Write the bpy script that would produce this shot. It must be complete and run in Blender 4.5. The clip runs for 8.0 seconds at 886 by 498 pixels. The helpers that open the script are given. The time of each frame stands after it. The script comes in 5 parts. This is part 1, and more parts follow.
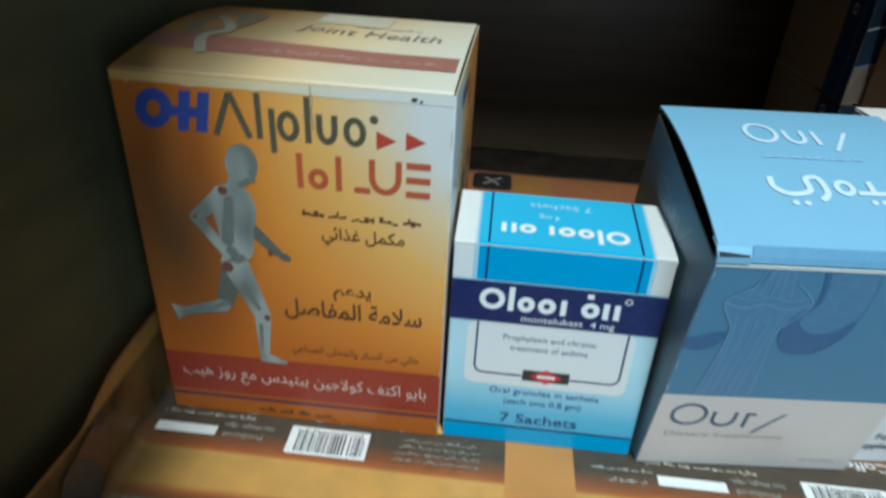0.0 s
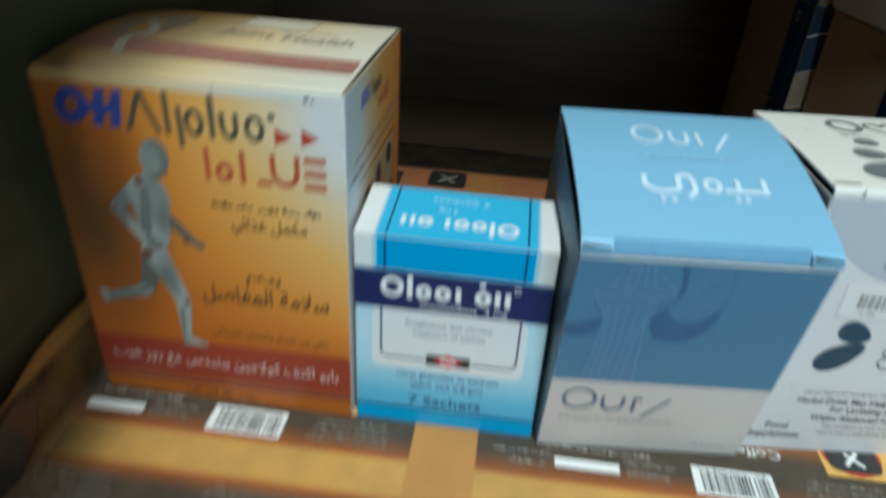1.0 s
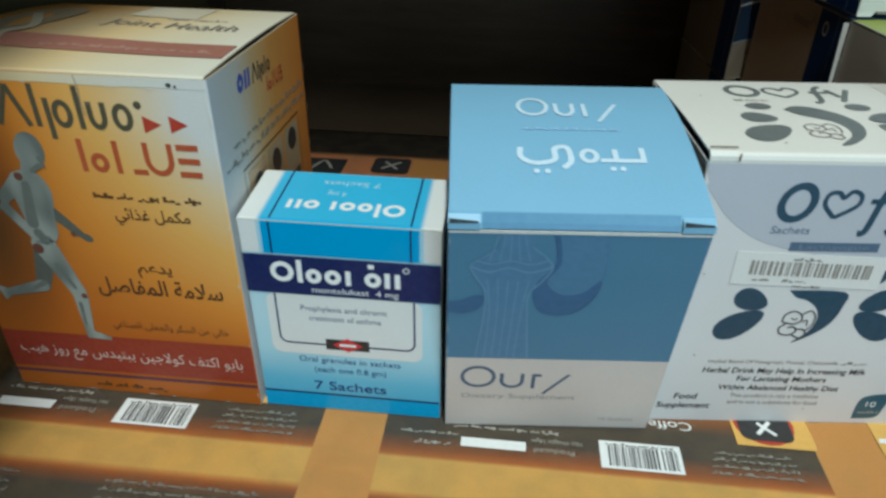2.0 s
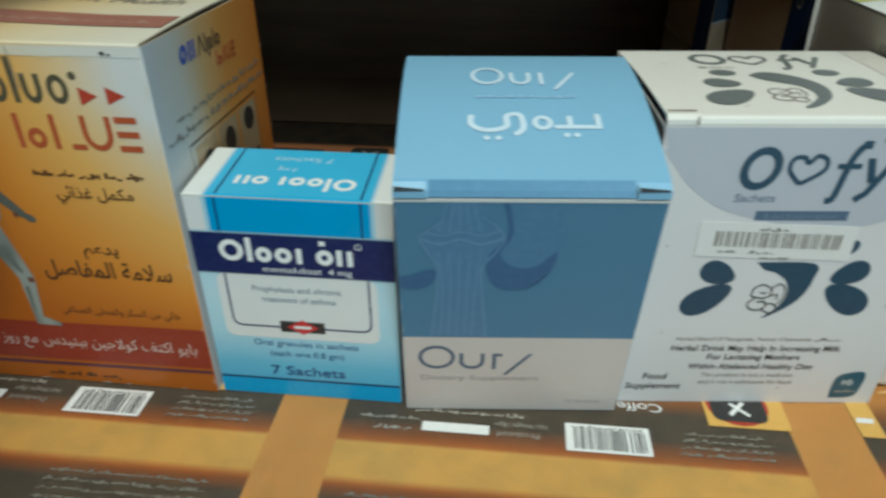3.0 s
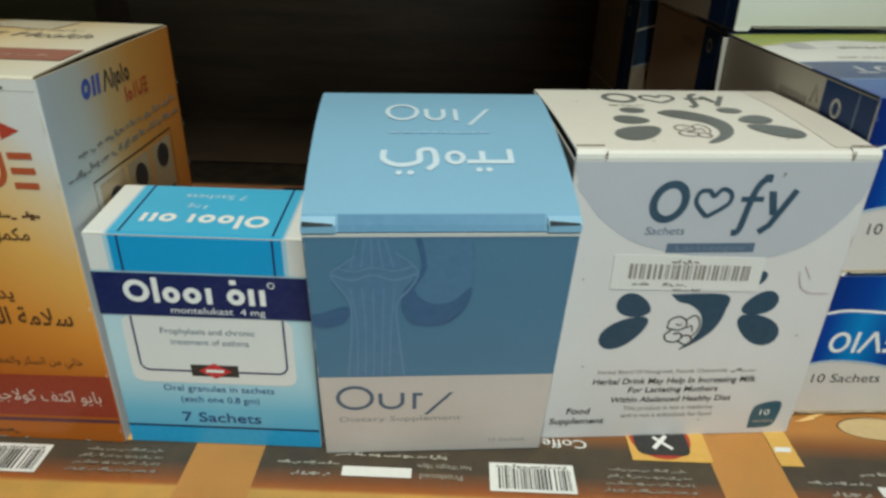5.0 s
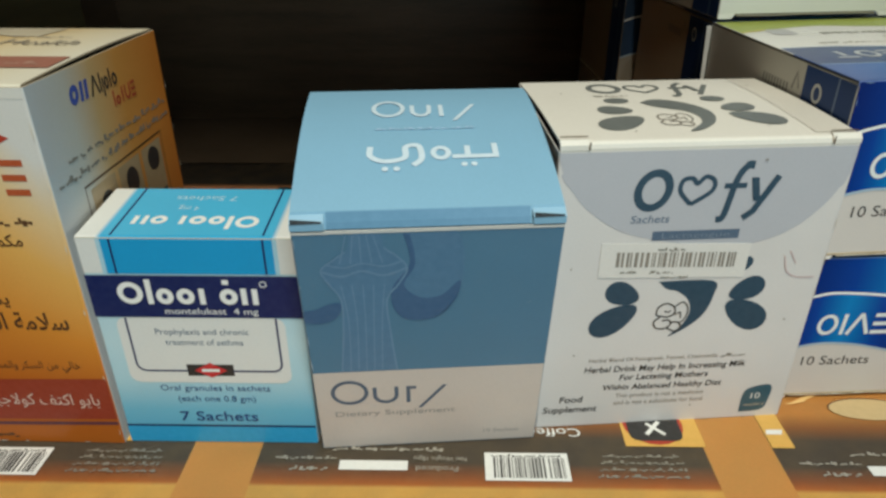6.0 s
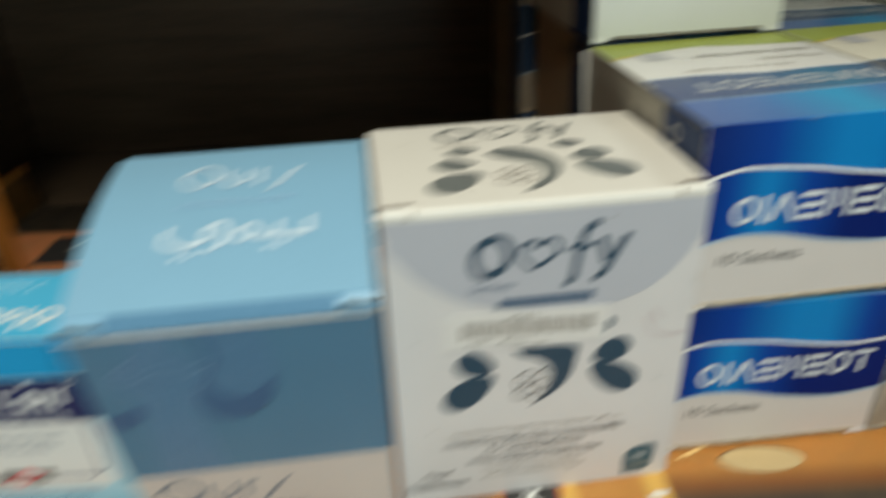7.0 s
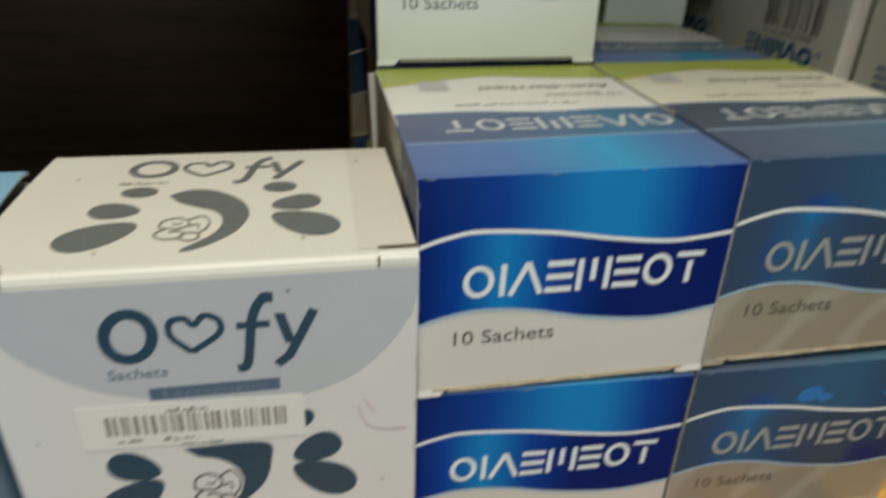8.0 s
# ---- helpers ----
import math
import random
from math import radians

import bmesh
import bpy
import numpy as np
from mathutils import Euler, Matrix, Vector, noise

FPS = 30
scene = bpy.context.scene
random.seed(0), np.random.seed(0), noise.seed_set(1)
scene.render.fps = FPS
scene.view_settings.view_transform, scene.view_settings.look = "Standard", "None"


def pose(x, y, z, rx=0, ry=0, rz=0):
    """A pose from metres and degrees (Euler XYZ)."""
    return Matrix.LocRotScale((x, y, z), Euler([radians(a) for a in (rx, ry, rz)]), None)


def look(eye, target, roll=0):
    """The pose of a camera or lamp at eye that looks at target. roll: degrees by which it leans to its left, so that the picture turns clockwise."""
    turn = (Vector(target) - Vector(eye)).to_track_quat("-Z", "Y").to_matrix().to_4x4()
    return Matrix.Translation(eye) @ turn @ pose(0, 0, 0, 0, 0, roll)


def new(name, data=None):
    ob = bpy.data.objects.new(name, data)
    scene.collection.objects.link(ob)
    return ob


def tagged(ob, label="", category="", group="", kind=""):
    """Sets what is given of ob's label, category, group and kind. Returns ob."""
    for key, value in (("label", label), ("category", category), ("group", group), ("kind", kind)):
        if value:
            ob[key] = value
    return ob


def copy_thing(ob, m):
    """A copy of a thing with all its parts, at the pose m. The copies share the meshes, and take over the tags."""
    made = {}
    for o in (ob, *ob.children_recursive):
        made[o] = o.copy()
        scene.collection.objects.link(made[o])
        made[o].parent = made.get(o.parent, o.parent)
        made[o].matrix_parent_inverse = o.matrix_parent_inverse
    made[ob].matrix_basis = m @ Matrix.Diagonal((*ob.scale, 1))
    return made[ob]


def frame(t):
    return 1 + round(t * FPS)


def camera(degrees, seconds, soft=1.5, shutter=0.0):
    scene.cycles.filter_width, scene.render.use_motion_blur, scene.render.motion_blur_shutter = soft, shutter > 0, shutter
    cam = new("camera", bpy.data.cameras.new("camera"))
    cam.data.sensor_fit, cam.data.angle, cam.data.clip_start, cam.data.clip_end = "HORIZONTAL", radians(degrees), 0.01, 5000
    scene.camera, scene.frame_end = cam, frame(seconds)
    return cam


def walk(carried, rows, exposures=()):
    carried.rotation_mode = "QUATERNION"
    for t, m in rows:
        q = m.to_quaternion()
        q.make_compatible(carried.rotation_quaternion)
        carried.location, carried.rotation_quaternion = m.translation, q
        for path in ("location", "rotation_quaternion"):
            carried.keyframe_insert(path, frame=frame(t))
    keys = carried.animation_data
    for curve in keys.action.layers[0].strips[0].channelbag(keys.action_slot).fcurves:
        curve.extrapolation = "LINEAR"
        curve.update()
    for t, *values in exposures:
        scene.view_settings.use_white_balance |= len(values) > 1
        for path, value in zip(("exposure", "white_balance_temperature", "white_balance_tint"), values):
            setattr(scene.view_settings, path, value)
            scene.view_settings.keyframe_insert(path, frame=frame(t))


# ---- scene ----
cam = camera(66.6, 8.0, soft=2.7, shutter=1.0)
PATH = [
    (0, (0.0155, 0.0052, 0.1918), (-0.0281, 0.4333, -0.0628), 3.10),
    (0.1, (0.0134, 0.0034, 0.1923), (-0.0254, 0.4303, -0.0649), 3.60),
    (0.2, (0.0182, 0.0025, 0.1929), (-0.0213, 0.4302, -0.0631), 3.10),
    (0.4, (0.0303, 0.0015, 0.1990), (-0.0097, 0.4292, -0.0570), 3.80),
    (0.5, (0.0375, -0.0004, 0.1968), (-0.0050, 0.4330, -0.0489), 3.70),
    (0.6, (0.0425, 0.0053, 0.2083), (0.0027, 0.4351, -0.0441), 3.40),
    (0.7, (0.0445, 0.0046, 0.2123), (0.0035, 0.4358, -0.0374), 3.50),
    (0.9, (0.0517, 0.0024, 0.2122), (0.0042, 0.4280, -0.0460), 3.00),
    (1, (0.0541, -0.0043, 0.1982), (0.0037, 0.4230, -0.0564), 3.40),
    (1.1, (0.0578, -0.0106, 0.1965), (0.0025, 0.4174, -0.0560), 3.90),
    (1.4, (0.0702, -0.0100, 0.1971), (0.0159, 0.4176, -0.0563), 2.50),
    (1.5, (0.0713, -0.0077, 0.1962), (0.0227, 0.4185, -0.0605), 2.70),
    (1.7, (0.0833, 0.0015, 0.1967), (0.0355, 0.4250, -0.0648), 1.60),
    (2.8, (0.1046, 0.0002, 0.1847), (0.0451, 0.4260, -0.0706), 0.20),
    (3, (0.1109, 0.0055, 0.1828), (0.0546, 0.4303, -0.0748), -0.10),
    (3.5, (0.1216, 0.0001, 0.1917), (0.0633, 0.4289, -0.0589), -0.50),
    (4, (0.1228, -0.0060, 0.1975), (0.0629, 0.4242, -0.0502), -0.50),
    (4.4, (0.1071, -0.0018, 0.1933), (0.0517, 0.4364, -0.0409), 2.70),
    (4.5, (0.1066, -0.0025, 0.1841), (0.0601, 0.4400, -0.0439), 4.00),
    (4.6, (0.1099, 0.0004, 0.1758), (0.0804, 0.4433, -0.0545), 3.80),
    (5, (0.1209, 0.0083, 0.1796), (0.1013, 0.4521, -0.0504), 1.55),
    (5.2, (0.1226, 0.0072, 0.1797), (0.1042, 0.4496, -0.0533), 0.58),
    (6.3, (0.1264, 0.0058, 0.1819), (0.1074, 0.4485, -0.0514), -0.48),
    (6.4, (0.1289, 0.0087, 0.1864), (0.1115, 0.4501, -0.0496), -0.90),
    (6.5, (0.1334, 0.0126, 0.1868), (0.1175, 0.4550, -0.0474), -0.75),
    (6.6, (0.1372, 0.0168, 0.1890), (0.1230, 0.4579, -0.0478), -1.45),
    (6.8, (0.1480, 0.0258, 0.1898), (0.1376, 0.4682, -0.0473), -1.87),
    (6.9, (0.1579, 0.0318, 0.1900), (0.1515, 0.4735, -0.0465), -2.15),
    (7, (0.1703, 0.0373, 0.1919), (0.1666, 0.4779, -0.0460), -2.39),
    (7.1, (0.1840, 0.0525, 0.1943), (0.1985, 0.4926, -0.0420), -2.50),
    (7.2, (0.2005, 0.0620, 0.1946), (0.2192, 0.5010, -0.0380), -2.45),
    (7.3, (0.2140, 0.0690, 0.1970), (0.2470, 0.5090, -0.0345), -2.50),
    (7.5, (0.2290, 0.0761, 0.1934), (0.2768, 0.5171, -0.0385), -1.38),
    (7.6, (0.2303, 0.0760, 0.1920), (0.2802, 0.5177, -0.0380), -0.60),
    (7.7, (0.2320, 0.0761, 0.1904), (0.2827, 0.5190, -0.0365), 0.42),
    (7.8, (0.2342, 0.0770, 0.1893), (0.2842, 0.5208, -0.0352), 1.50),
    (7.9, (0.2376, 0.0799, 0.1859), (0.2859, 0.5234, -0.0391), 2.60),
    (8, (0.2405, 0.0793, 0.1850), (0.2785, 0.5215, -0.0448), 2.13),
]
walk(cam, [(t, look(eye, target, roll)) for t, eye, target, roll in PATH], exposures=[(0, 0.24, 5350, 6), (0.5, 0.16, 5450, 6), (1.0, 0.11, 5500, 6), (3.0, -0.07, 5900, 5), (5.0, -0.06, 6450, 9), (7.0, 0.0, 6700, 12), (7.5, -0.14, 6700, 12), (8.0, -0.13, 6850, 14)])

# ---- world, lamps ----
world = bpy.data.worlds.new("room_dusk")
scene.world = world
world.use_nodes = True
world.node_tree.nodes["Background"].inputs[0].default_value = (0.5, 0.55, 0.6, 1)
world.node_tree.nodes["Background"].inputs[1].default_value = 0.05


def area_lamp(name, at, target, sx, sy, watts, colour):
    lamp = bpy.data.lights.new(name, "AREA")
    lamp.shape, lamp.size, lamp.size_y, lamp.energy, lamp.color = "RECTANGLE", sx, sy, watts, colour
    ob = new(name, lamp)
    ob.matrix_world = look(at, target)
    return ob


area_lamp("ceiling_tube", (0.20, -0.34, 1.27), (0.10, 0.25, 0.0), 0.06, 0.60, 17.2, (0.95, 0.97, 0.84))
area_lamp("shop_front_daylight", (1.15, -1.95, 0.30), (0.15, 0.25, 0.10), 1.0, 1.6, 21.0, (0.68, 0.92, 1.0))

# ---- materials ----
MM = 0.001


class Net:
    """Short hand for building a node tree."""

    def __init__(self, name):
        self.mat = bpy.data.materials.new(name)
        self.mat.use_nodes = True
        self.tree = self.mat.node_tree
        self.bsdf = self.tree.nodes["Principled BSDF"]
        self.place = None

    def node(self, kind):
        return self.tree.nodes.new(kind)

    def put(self, socket, value):
        if isinstance(value, bpy.types.NodeSocket):
            self.tree.links.new(value, socket)
        elif isinstance(value, tuple) and len(value) == 3 and socket.type == "RGBA":
            socket.default_value = (*value, 1)
        else:
            socket.default_value = value

    def coords(self):
        if self.place is None:
            self.place = self.node("ShaderNodeTexCoord").outputs["Object"]
        return self.place

    def axes(self):
        s = self.node("ShaderNodeSeparateXYZ")
        self.put(s.inputs[0], self.coords())
        return s.outputs

    def math(self, op, a, b=0.0, clamp=False):
        n = self.node("ShaderNodeMath")
        n.operation, n.use_clamp = op, clamp
        self.put(n.inputs[0], a)
        self.put(n.inputs[1], b)
        return n.outputs[0]

    def span(self, v, a, b):
        n = self.node("ShaderNodeMapRange")
        n.clamp = True
        for i, x in enumerate((v, a, b, 0.0, 1.0)):
            self.put(n.inputs[i], x)
        return n.outputs[0]

    def ramp(self, fac, stops, mode="LINEAR"):
        n = self.node("ShaderNodeValToRGB")
        r = n.color_ramp
        r.interpolation = mode
        while len(r.elements) < len(stops):
            r.elements.new(0.5)
        for e, (p, c) in zip(r.elements, stops):
            e.position, e.color = p, (*c, 1)
        self.put(n.inputs[0], fac)
        return n.outputs[0]

    def noise(self, scale, detail=4.0, rough=0.55, stretch=None):
        n = self.node("ShaderNodeTexNoise")
        at = self.coords()
        if stretch:
            m = self.node("ShaderNodeMapping")
            m.inputs["Scale"].default_value = stretch
            self.put(m.inputs[0], at)
            at = m.outputs[0]
        self.put(n.inputs["Vector"], at)
        n.inputs["Scale"].default_value, n.inputs["Detail"].default_value, n.inputs["Roughness"].default_value = scale, detail, rough
        return n.outputs["Fac"]

    def mix(self, fac, a, b, mode="MIX"):
        n = self.node("ShaderNodeMix")
        n.data_type, n.blend_type = "RGBA", mode
        self.put(n.inputs[0], fac)
        self.put(n.inputs[6], a)
        self.put(n.inputs[7], b)
        return n.outputs[2]

    def bump(self, height, strength, distance, after=None):
        n = self.node("ShaderNodeBump")
        n.inputs["Strength"].default_value, n.inputs["Distance"].default_value = strength, distance
        self.put(n.inputs["Height"], height)
        if after:
            self.put(n.inputs["Normal"], after)
        return n.outputs[0]


def card(name, colour, rough=0.42, wear=0.5, spec=0.45):
    """Coated printing on thin carton: colour is a triple or a function of the net."""
    n = Net(name)
    base = colour(n) if callable(colour) else colour
    tone = n.span(n.noise(38, 3.0), 0.3, 0.75)
    base = n.mix(n.math("MULTIPLY", tone, 0.26 * wear), base, (0.74, 0.72, 0.68), "MULTIPLY")
    grain = n.noise(1400, 2.0)
    base = n.mix(0.35, base, n.ramp(grain, [(0.3, (0.86, 0.86, 0.86)), (0.7, (1.0, 1.0, 1.0))]), "MULTIPLY")
    scuff = n.span(n.noise(210, 5.0, 0.7), 0.68, 0.76)
    base = n.mix(n.math("MULTIPLY", scuff, 0.22 * wear), base, (0.60, 0.58, 0.54))
    n.put(n.bsdf.inputs["Base Color"], base)
    gloss = n.math("ADD", n.math("MULTIPLY", n.noise(60, 4.0), 0.16), rough - 0.08)
    n.put(n.bsdf.inputs["Roughness"], gloss)
    n.bsdf.inputs["Specular IOR Level"].default_value = spec
    wave = n.bump(n.noise(22, 2.0), 0.35, 0.0012)
    n.put(n.bsdf.inputs["Normal"], n.bump(grain, 0.12, 0.00012, wave))
    return n.mat


def ink(name, colour, rough=0.4):
    """Printed ink, a little uneven."""
    n = Net(name)
    v = n.span(n.noise(420, 3.0), 0.3, 0.8)
    lighter = tuple(min(1.0, c * 1.15 + 0.03) for c in colour)
    n.put(n.bsdf.inputs["Base Color"], n.mix(n.math("MULTIPLY", v, 0.5), colour, lighter))
    n.bsdf.inputs["Roughness"].default_value = rough
    return n.mat


def along(axis, a, b, stops):
    """A colour that runs along one axis of the box, from a to b mm."""
    def made(n):
        return n.ramp(n.span(n.axes()[axis], a * MM, b * MM), stops)
    return made


ORANGE, GOLD, CREAM, PAPER = (0.46, 0.118, 0.012), (0.68, 0.25, 0.034), (0.76, 0.55, 0.30), (0.68, 0.66, 0.63)


def glow_front(n):
    """Airbrushed orange that fades to white towards one upper corner, with a brown cloud widened to stand in for shade
    at left.
    """
    x, _, z = n.axes()
    across = n.span(x, 24 * MM, 100 * MM)
    up = n.span(n.math("ADD", z, n.math("MULTIPLY", across, 8 * MM)), 34 * MM, 126 * MM)
    s = n.math("MULTIPLY", across, up)
    base = n.ramp(s, [(0.0, ORANGE), (0.20, GOLD), (0.48, (0.78, 0.42, 0.11)), (0.70, CREAM), (0.92, PAPER)])
    du = n.math("MULTIPLY", n.math("SUBTRACT", x, 12 * MM), 34.0)
    dv = n.math("MULTIPLY", n.math("SUBTRACT", z, 78 * MM), 17.0)
    far = n.math("SQRT", n.math("ADD", n.math("MULTIPLY", du, du), n.math("MULTIPLY", dv, dv)))
    cloud = n.math("SUBTRACT", 1.0, n.span(far, 0.1, 1.0))
    return n.mix(n.math("MULTIPLY", cloud, 0.9), base, (0.085, 0.045, 0.018))


def glow_top(n):
    x, y, _ = n.axes()
    s = n.span(n.math("ADD", x, n.math("MULTIPLY", y, -0.25)), 0.0, 95 * MM)
    return n.ramp(s, [(0.0, (0.50, 0.24, 0.06)), (0.26, (0.48, 0.34, 0.18)), (0.46, (0.70, 0.50, 0.25)), (0.66, (0.74, 0.62, 0.42)), (1.0, (0.75, 0.70, 0.58))])


def lining_colour(n):
    """Rows of printed coffee sachets: dark panels with red edges, ochre rows and orange strips between."""
    x, y, z = n.axes()
    row = n.span(y, -130 * MM, 300 * MM)
    at = lambda mm: (mm + 130) / 430
    dark, red, ochre = (0.155, 0.125, 0.095), (0.72, 0.25, 0.07), (0.95, 0.61, 0.18)
    rows = n.ramp(row, [(0.0, dark), (at(-46), dark), (at(-41), (0.44, 0.16, 0.065)), (at(-38.4), red), (at(-36.6), ochre), (at(-20.6), ochre), (at(-19.4), red),
                        (at(-16), (0.46, 0.17, 0.07)), (at(-9), dark), (at(4), dark), (at(11), (0.46, 0.19, 0.07)), (at(19), (0.84, 0.42, 0.12)), (at(60), (0.86, 0.42, 0.10)), (at(150), dark),
                        (at(200), (0.88, 0.40, 0.18)), (at(246), (0.88, 0.40, 0.18)), (at(252), (0.045, 0.040, 0.035)), (at(276), (0.05, 0.040, 0.033))])
    turn = n.math("FLOORED_MODULO", n.math("SUBTRACT", x, 24.4 * MM), 188 * MM)
    strip = n.math("LESS_THAN", turn, 25.2 * MM)
    strip = n.math("MULTIPLY", strip, n.math("LESS_THAN", y, 246 * MM))
    mottled = n.mix(n.math("MULTIPLY", n.span(n.noise(75, 5.0), 0.4, 0.7), 0.17), rows, (0.42, 0.29, 0.14))
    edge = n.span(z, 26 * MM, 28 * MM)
    # front-left corner darkened by colour to stand in for shade
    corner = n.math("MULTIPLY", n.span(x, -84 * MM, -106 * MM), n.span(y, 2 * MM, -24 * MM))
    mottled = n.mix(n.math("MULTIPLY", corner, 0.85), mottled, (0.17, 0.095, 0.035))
    # the part that stands up: brown put in for shade, with black print smudges
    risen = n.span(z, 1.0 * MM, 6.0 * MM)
    smudge_shade = n.ramp(n.noise(48, 4.0, 0.6), [(0.36, (0.035, 0.024, 0.014)), (0.46, (0.19, 0.10, 0.03)), (0.66, (0.36, 0.19, 0.05))])
    mottled = n.mix(n.math("MULTIPLY", risen, 0.82), mottled, smudge_shade)
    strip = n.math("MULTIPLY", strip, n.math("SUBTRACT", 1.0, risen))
    rim = n.mix(strip, mottled, (0.88, 0.48, 0.15))
    return n.mix(edge, rim, (0.60, 0.31, 0.085))


def wood(name, dark, light, scale=9.0, rough=0.45):
    n = Net(name)
    grain = n.noise(scale, 6.0, 0.6, (1.0, 1.0, 9.0))
    fine = n.noise(scale * 14, 3.0, 0.5, (1.0, 1.0, 14.0))
    base = n.ramp(n.math("ADD", n.math("MULTIPLY", grain, 0.7), n.math("MULTIPLY", fine, 0.3)), [(0.3, dark), (0.7, light)])
    n.put(n.bsdf.inputs["Base Color"], base)
    n.put(n.bsdf.inputs["Roughness"], n.math("ADD", n.math("MULTIPLY", fine, 0.2), rough - 0.1))
    n.put(n.bsdf.inputs["Normal"], n.bump(fine, 0.2, 0.0004))
    return n.mat


def plaster(name, colour):
    n = Net(name)
    n.put(n.bsdf.inputs["Base Color"], n.mix(n.math("MULTIPLY", n.noise(6, 5.0), 0.3), colour, tuple(c * 0.7 for c in colour)))
    n.bsdf.inputs["Roughness"].default_value = 0.85
    n.put(n.bsdf.inputs["Normal"], n.bump(n.noise(60, 4.0), 0.2, 0.002))
    return n.mat


M_BACK = wood("dark_back_wood", (0.044, 0.026, 0.013), (0.110, 0.066, 0.036))
M_SIDE = wood("olive_side_wood", (0.056, 0.047, 0.018), (0.100, 0.084, 0.033), 7.0, 0.75)
M_BOARD = wood("shelf_wood", (0.06, 0.04, 0.025), (0.12, 0.08, 0.05))
M_WALL = plaster("room_plaster", (0.42, 0.40, 0.36))
M_FLOOR = plaster("room_floor", (0.22, 0.20, 0.18))
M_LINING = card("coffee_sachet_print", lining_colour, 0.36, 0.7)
M_RAW = card("raw_board", (0.44, 0.35, 0.24), 0.8, 0.6, 0.2)
M_INNER = card("carton_inside", (0.30, 0.27, 0.22), 0.8, 0.6, 0.2)
M_WHITE = card("white_carton", (0.74, 0.73, 0.70), 0.45)
M_CREAM = card("cream_carton", (0.70, 0.63, 0.50), 0.5)

I_BLACK = ink("black_ink", (0.028, 0.026, 0.026))
I_WHITE = ink("white_ink", (0.78, 0.78, 0.76))
I_RED = ink("red_ink", (0.42, 0.045, 0.022))
I_BRICK = ink("brick_red_ink", (0.27, 0.032, 0.014))
I_GREYRED = ink("worn_red_ink", (0.34, 0.14, 0.10))
I_BLUE = ink("violet_blue_ink", (0.055, 0.095, 0.38))
I_WINE = ink("dark_plum_ink", (0.10, 0.028, 0.05))
I_BROWN = ink("brown_ink", (0.09, 0.035, 0.012))
I_NAVY = ink("navy_ink", (0.004, 0.013, 0.088))
I_TEAL = ink("petrol_ink", (0.012, 0.048, 0.085))
# petrol ink greyed and lightened to stand in for gloss on the lid
I_SHEENTEAL = ink("sheen_petrol_ink", (0.148, 0.160, 0.156))
I_SLATE = ink("slate_ink", (0.075, 0.12, 0.19))
I_PALE = ink("pale_grey_ink", (0.33, 0.31, 0.30))
I_ORANGE = ink("orange_ink", (0.78, 0.40, 0.08))
I_OCHRE = ink("ochre_ink", (0.70, 0.40, 0.09))
I_FADE = ink("faded_text_ink", (0.24, 0.21, 0.18))
I_LINE = ink("grey_line_ink", (0.25, 0.225, 0.185))
I_SOFT = ink("worn_text_ink", (0.20, 0.18, 0.15))
I_DUSK = ink("dusty_black_ink", (0.06, 0.053, 0.045))
I_DIM = ink("dim_text_ink", (0.36, 0.33, 0.28))
I_FIGURE = card("silver_grey_ink", lambda n: n.mix(n.span(n.noise(85, 1.0, 0.4, (1.0, 1.0, 0.45)), 0.40, 0.60), (0.155, 0.165, 0.145), (0.33, 0.335, 0.295)), 0.4, 0.2)
I_FIGDARK = ink("shaded_grey_ink", (0.105, 0.105, 0.085))
I_FIGDEEP = ink("deep_grey_ink", (0.145, 0.15, 0.13))
I_RUST = ink("rust_spot_ink", (0.145, 0.055, 0.035))
I_INDIGO = ink("indigo_ink", (0.034, 0.052, 0.225))
I_OLIVE = ink("olive_black_ink", (0.085, 0.070, 0.040))
I_BARBLUE = ink("cyan_blue_ink", (0.01, 0.16, 0.36))


# ---- building helpers ----
def mesh_object(name, bm, mats, parent=None):
    data = bpy.data.meshes.new(name)
    bm.to_mesh(data)
    bm.free()
    for m in mats if isinstance(mats, (list, tuple)) else [mats]:
        data.materials.append(m)
    ob = new(name, data)
    ob.parent = parent
    return ob


def part(name, bm, mats, parent, label=""):
    ob = mesh_object(name, bm, mats, parent)
    return tagged(ob, label) if label else ob


def thing(name, m, label, category, group="", kind=""):
    ob = new(name)
    ob.empty_display_size = 0.02
    ob.matrix_basis = m
    return tagged(ob, label, category, group, kind)


def slab(bm, x0, x1, y0, y1, z0, z1, bevel=0.0, index=0):
    """A block in metres with softened edges."""
    r = bmesh.ops.create_cube(bm, size=1.0, matrix=Matrix.Translation(((x0 + x1) / 2, (y0 + y1) / 2, (z0 + z1) / 2)) @ Matrix.Diagonal((x1 - x0, y1 - y0, z1 - z0, 1)))
    if bevel:
        bmesh.ops.bevel(bm, geom=list({e for v in r["verts"] for e in v.link_edges}), offset=bevel, segments=2, affect="EDGES", profile=0.5)
    return r


def board(name, x0, x1, y0, y1, z0, z1, mat, kind="structure", label="", category=""):
    bm = bmesh.new()
    slab(bm, x0, x1, y0, y1, z0, z1, 0.0012)
    return tagged(mesh_object(name, bm, mat), label, category, "", kind)


